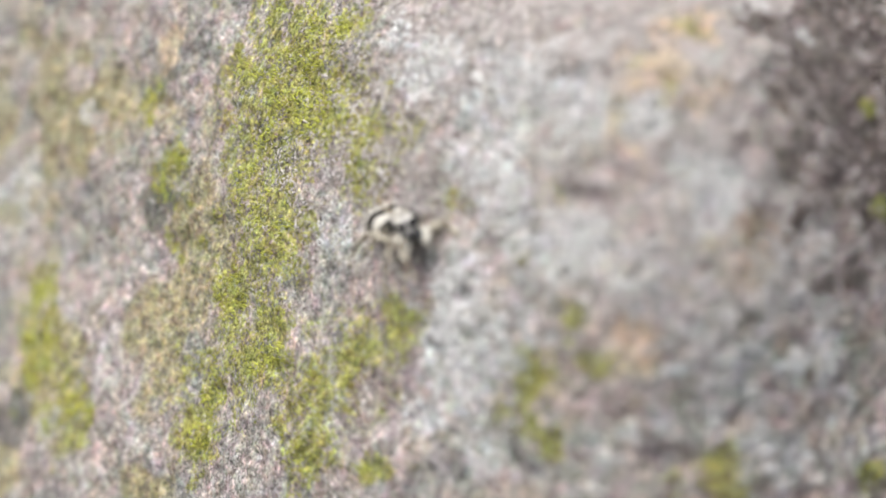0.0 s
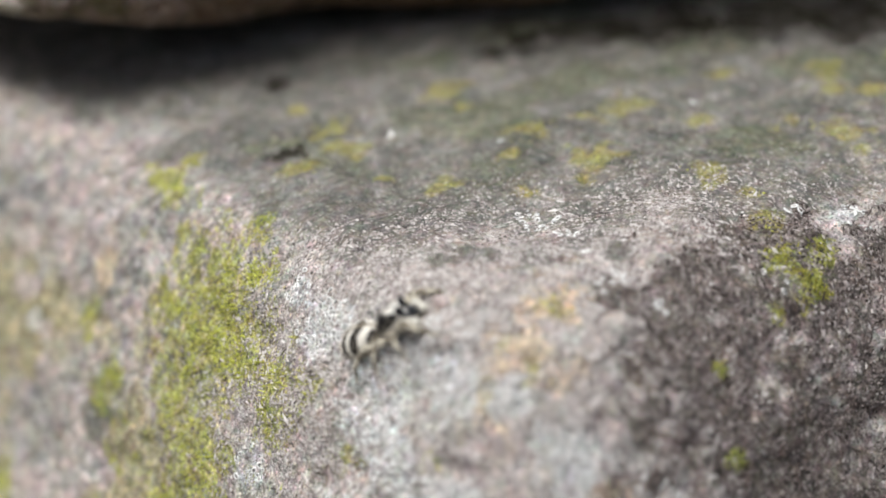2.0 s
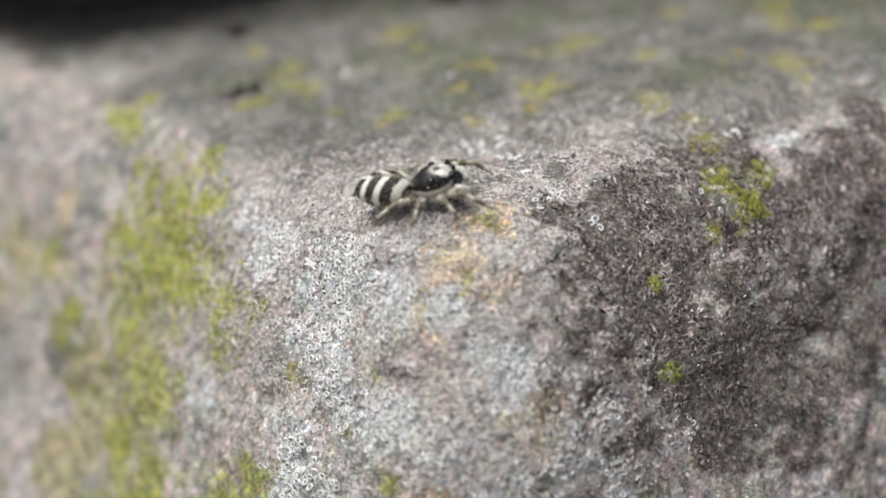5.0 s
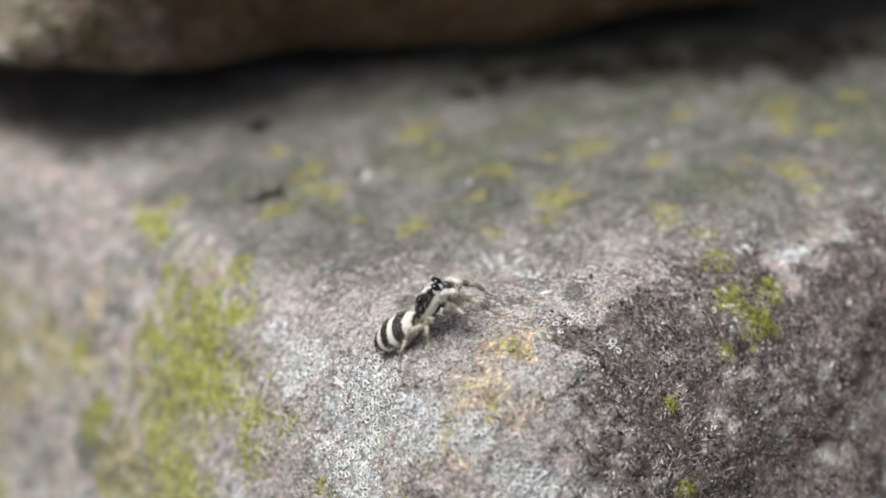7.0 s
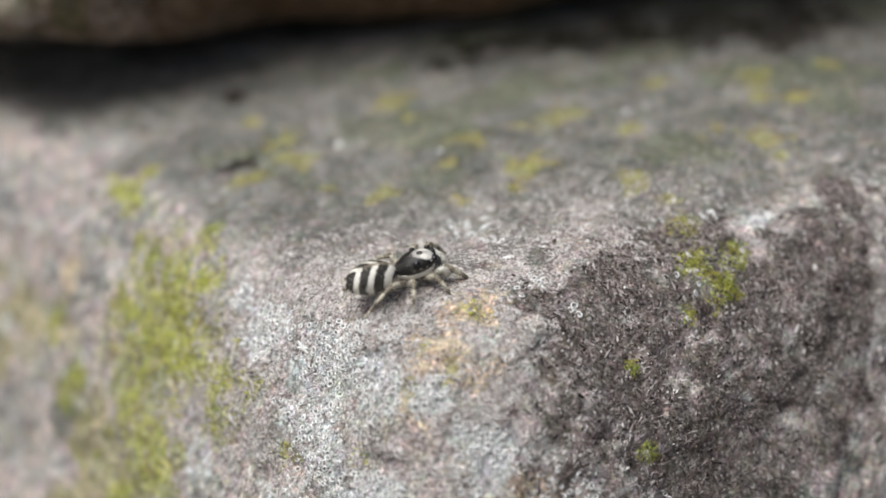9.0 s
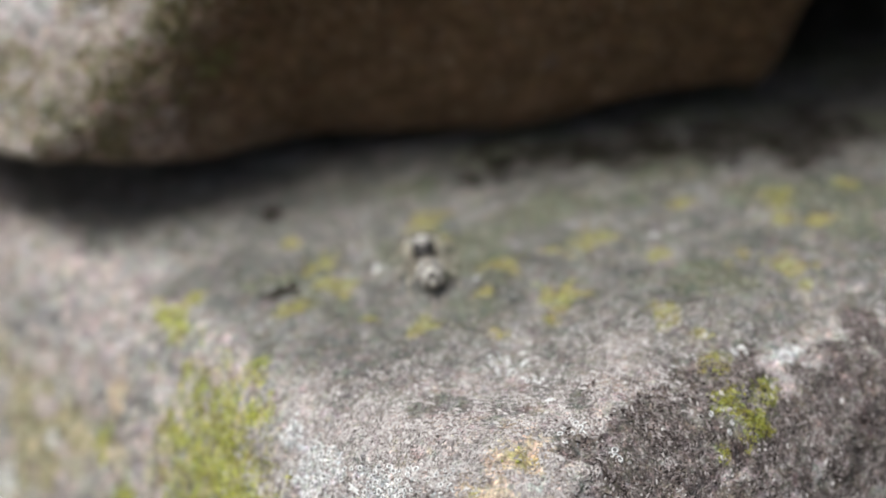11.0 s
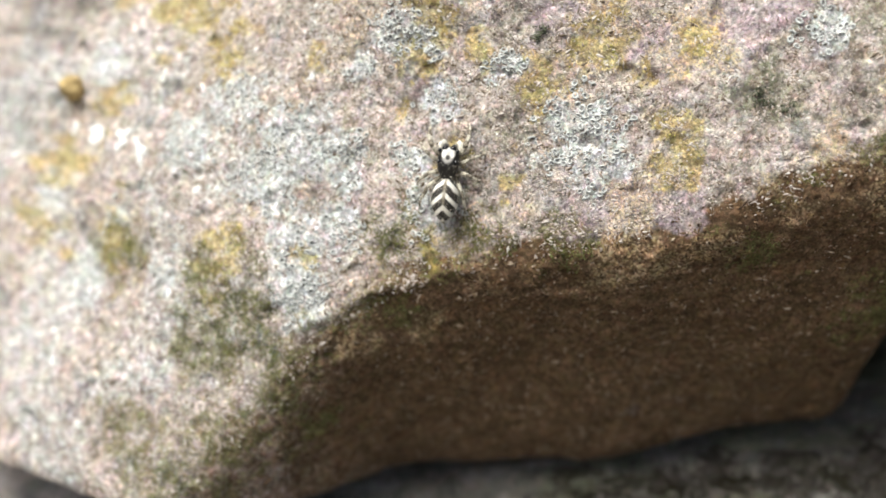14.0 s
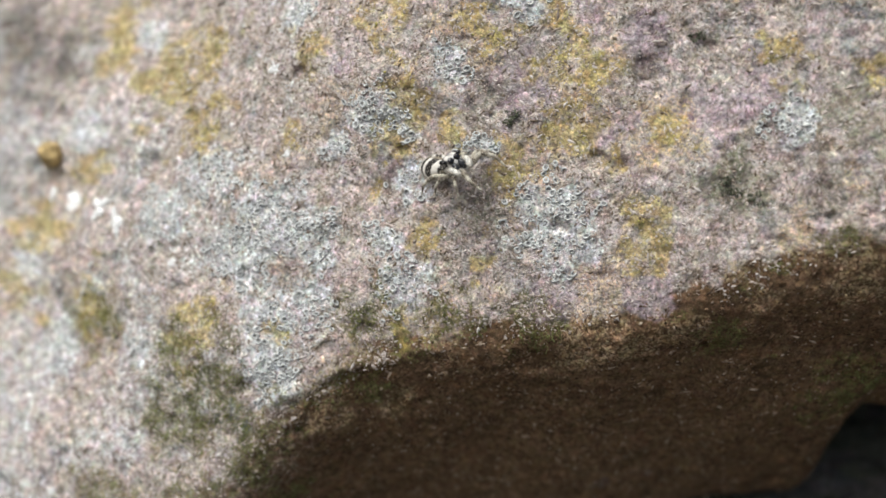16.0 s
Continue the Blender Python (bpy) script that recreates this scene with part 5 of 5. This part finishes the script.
# ---- how the spider moves ----
SPIDER_PATH = [  # seconds, x, y, z in millimetres, turns in degrees
    (0, 0.33, 50.79, 134.44, 18.0, 11.2, -144.4),
    (0.5, 1.04, 51.21, 136.30, 22.8, 17.8, -136.4),
    (1, 2.32, 51.82, 139.61, 23.2, 15.2, -122.4),
    (1.5, 4.87, 52.22, 143.03, 51.1, 7.1, -62.8),
    (2, 5.09, 52.09, 142.65, 45.6, 15.0, -104.7),
    (2.5, 5.56, 51.74, 142.83, 42.0, 20.4, -107.9),
    (3, 8.10, 51.67, 145.12, 5.8, 3.9, -119.8),
    (3.5, 9.22, 51.37, 145.59, -0.2, 6.9, -166.0),
    (3.7, 9.07, 51.54, 145.69, 2.2, 0.8, -166.6),
    (4.4, 9.17, 51.95, 145.77, 5.8, 7.9, -126.1),
    (5.1, 9.22, 52.18, 145.81, 9.3, 16.2, -81.4),
    (5.8, 9.27, 52.40, 145.84, 24.1, -2.4, -57.0),
    (6, 9.46, 52.11, 145.82, 34.9, -7.5, -63.5),
    (6.5, 8.97, 52.45, 145.80, 38.6, -11.4, -84.0),
    (7, 8.79, 52.06, 145.62, 36.7, -10.0, -82.9),
    (7.5, 9.16, 51.58, 145.48, 45.8, -3.2, -88.3),
    (8, 8.53, 51.87, 145.76, 27.3, 6.2, -121.6),
    (8.2, 8.43, 51.21, 145.37, 27.3, 6.2, -121.6),
    (8.6, 8.60, 51.82, 145.51, 6.4, 23.6, -99.3),
    (9, 8.84, 52.79, 145.67, 6.0, 9.3, -61.1),
    (9.6, 9.26, 54.71, 145.76, 7.3, 1.5, -31.8),
    (10.3, 9.81, 57.59, 145.68, 9.1, 2.9, -3.7),
    (10.5, 9.42, 60.93, 145.52, 5.7, 1.9, 5.5),
    (10.7, 8.75, 64.97, 145.57, 4.3, -3.2, 10.2),
    (11, 7.01, 71.72, 145.48, 6.6, -6.1, 11.0),
    (11.3, 6.67, 79.28, 145.86, 6.9, -2.5, 8.5),
    (11.5, 7.28, 79.84, 146.19, 1.2, -2.5, 6.9),
    (11.6, 7.64, 79.42, 145.87, 1.2, -2.5, 6.9),
    (11.7, 6.20, 82.20, 150.50, 53.1, -2.3, 1.7),
    (11.8, 4.28, 87.75, 153.79, 112.2, -4.4, 2.6),
    (12, 4.18, 86.00, 157.16, 114.9, 2.3, 4.0),
    (12.3, 4.59, 84.19, 161.94, 124.9, 4.8, 15.2),
    (12.5, 5.39, 82.08, 167.39, 116.2, 3.2, 8.1),
    (12.8, 3.48, 81.12, 171.40, 102.0, -5.1, -1.3),
    (13, 3.21, 81.54, 172.48, 91.7, -17.7, 0.3),
    (13.5, 2.65, 82.64, 174.59, 69.8, -5.6, -4.0),
    (14, 2.51, 83.21, 176.01, 68.9, 5.1, -6.7),
    (14.5, 4.65, 84.66, 180.98, 44.4, 20.6, -71.0),
    (15, 4.90, 84.45, 181.05, 38.5, 24.9, -91.5),
    (15.3, 5.52, 84.30, 181.42, 34.3, 25.7, -108.0),
    (15.5, 5.39, 84.57, 181.73, 27.8, 23.9, -116.1),
    (16, 5.24, 84.55, 181.70, 22.3, 21.5, -126.9),
]
HEAD_TURNS = [(0, -12, 8), (0.5, -10, 10), (1, 0, 5), (1.5, 0, 4), (3, 0, 0), (3.5, 0, 5), (5.8, 0, 10), (6.0, 0, 10), (6.5, -4, 36), (7.0, -18, 22), (7.5, -24, 16), (7.8, -30, 18), (8.2, -30, 18), (9.2, -8, 10), (10.3, 0, 20), (10.7, 0, 18), (11.6, 0, 20), (11.9, 0, 0), (14.0, 0, 0), (14.5, -10, 10), (15.0, -16, 14), (16.0, -20, 18)]


def place_at(t):
    times = [r[0] for r in SPIDER_PATH]
    return np.array([np.interp(t, times, [r[k] for r in SPIDER_PATH]) for k in (1, 2, 3)])


def motions():
    walk(spider, [(t, pose(x * MM, y * MM, z * MM, rx, ry, rz)) for t, x, y, z, rx, ry, rz in SPIDER_PATH])
    waist = Matrix.Translation((0, 0, 0.95 * MM))
    walk(carapace, [(t, waist @ pose(0, 0, 0, lift, 0, turn) @ waist.inverted()) for t, turn, lift in HEAD_TURNS])
    for leg, hip, side, k in legs:
        rows, step = [], 0.0
        for j in range(81):
            t = 0.2 * j
            speed = np.linalg.norm(place_at(min(t + 0.1, 16)) - place_at(max(t - 0.1, 0)))
            step += 1.1 + 0.5 * speed
            swing = min(1.0, 0.15 + 0.6 * speed) * math.sin(step * 1.7 + 1.57 * ((k + (side > 0)) % 2) * 2)
            reach = np.interp(t, [0, 2.8, 3.2, 5.6, 6.3, 8.2, 9.2, 14.1, 14.6, 16], [-18, -16, 0, 0, -30, -26, -6, 0, -18, -18]) if k < 2 else 0.0
            rows.append((t, pose(hip[0] * MM, hip[1] * MM, hip[2] * MM, reach + 4 * max(0.0, swing), 0, 11 * swing * side)))
        walk(leg, rows)


motions()
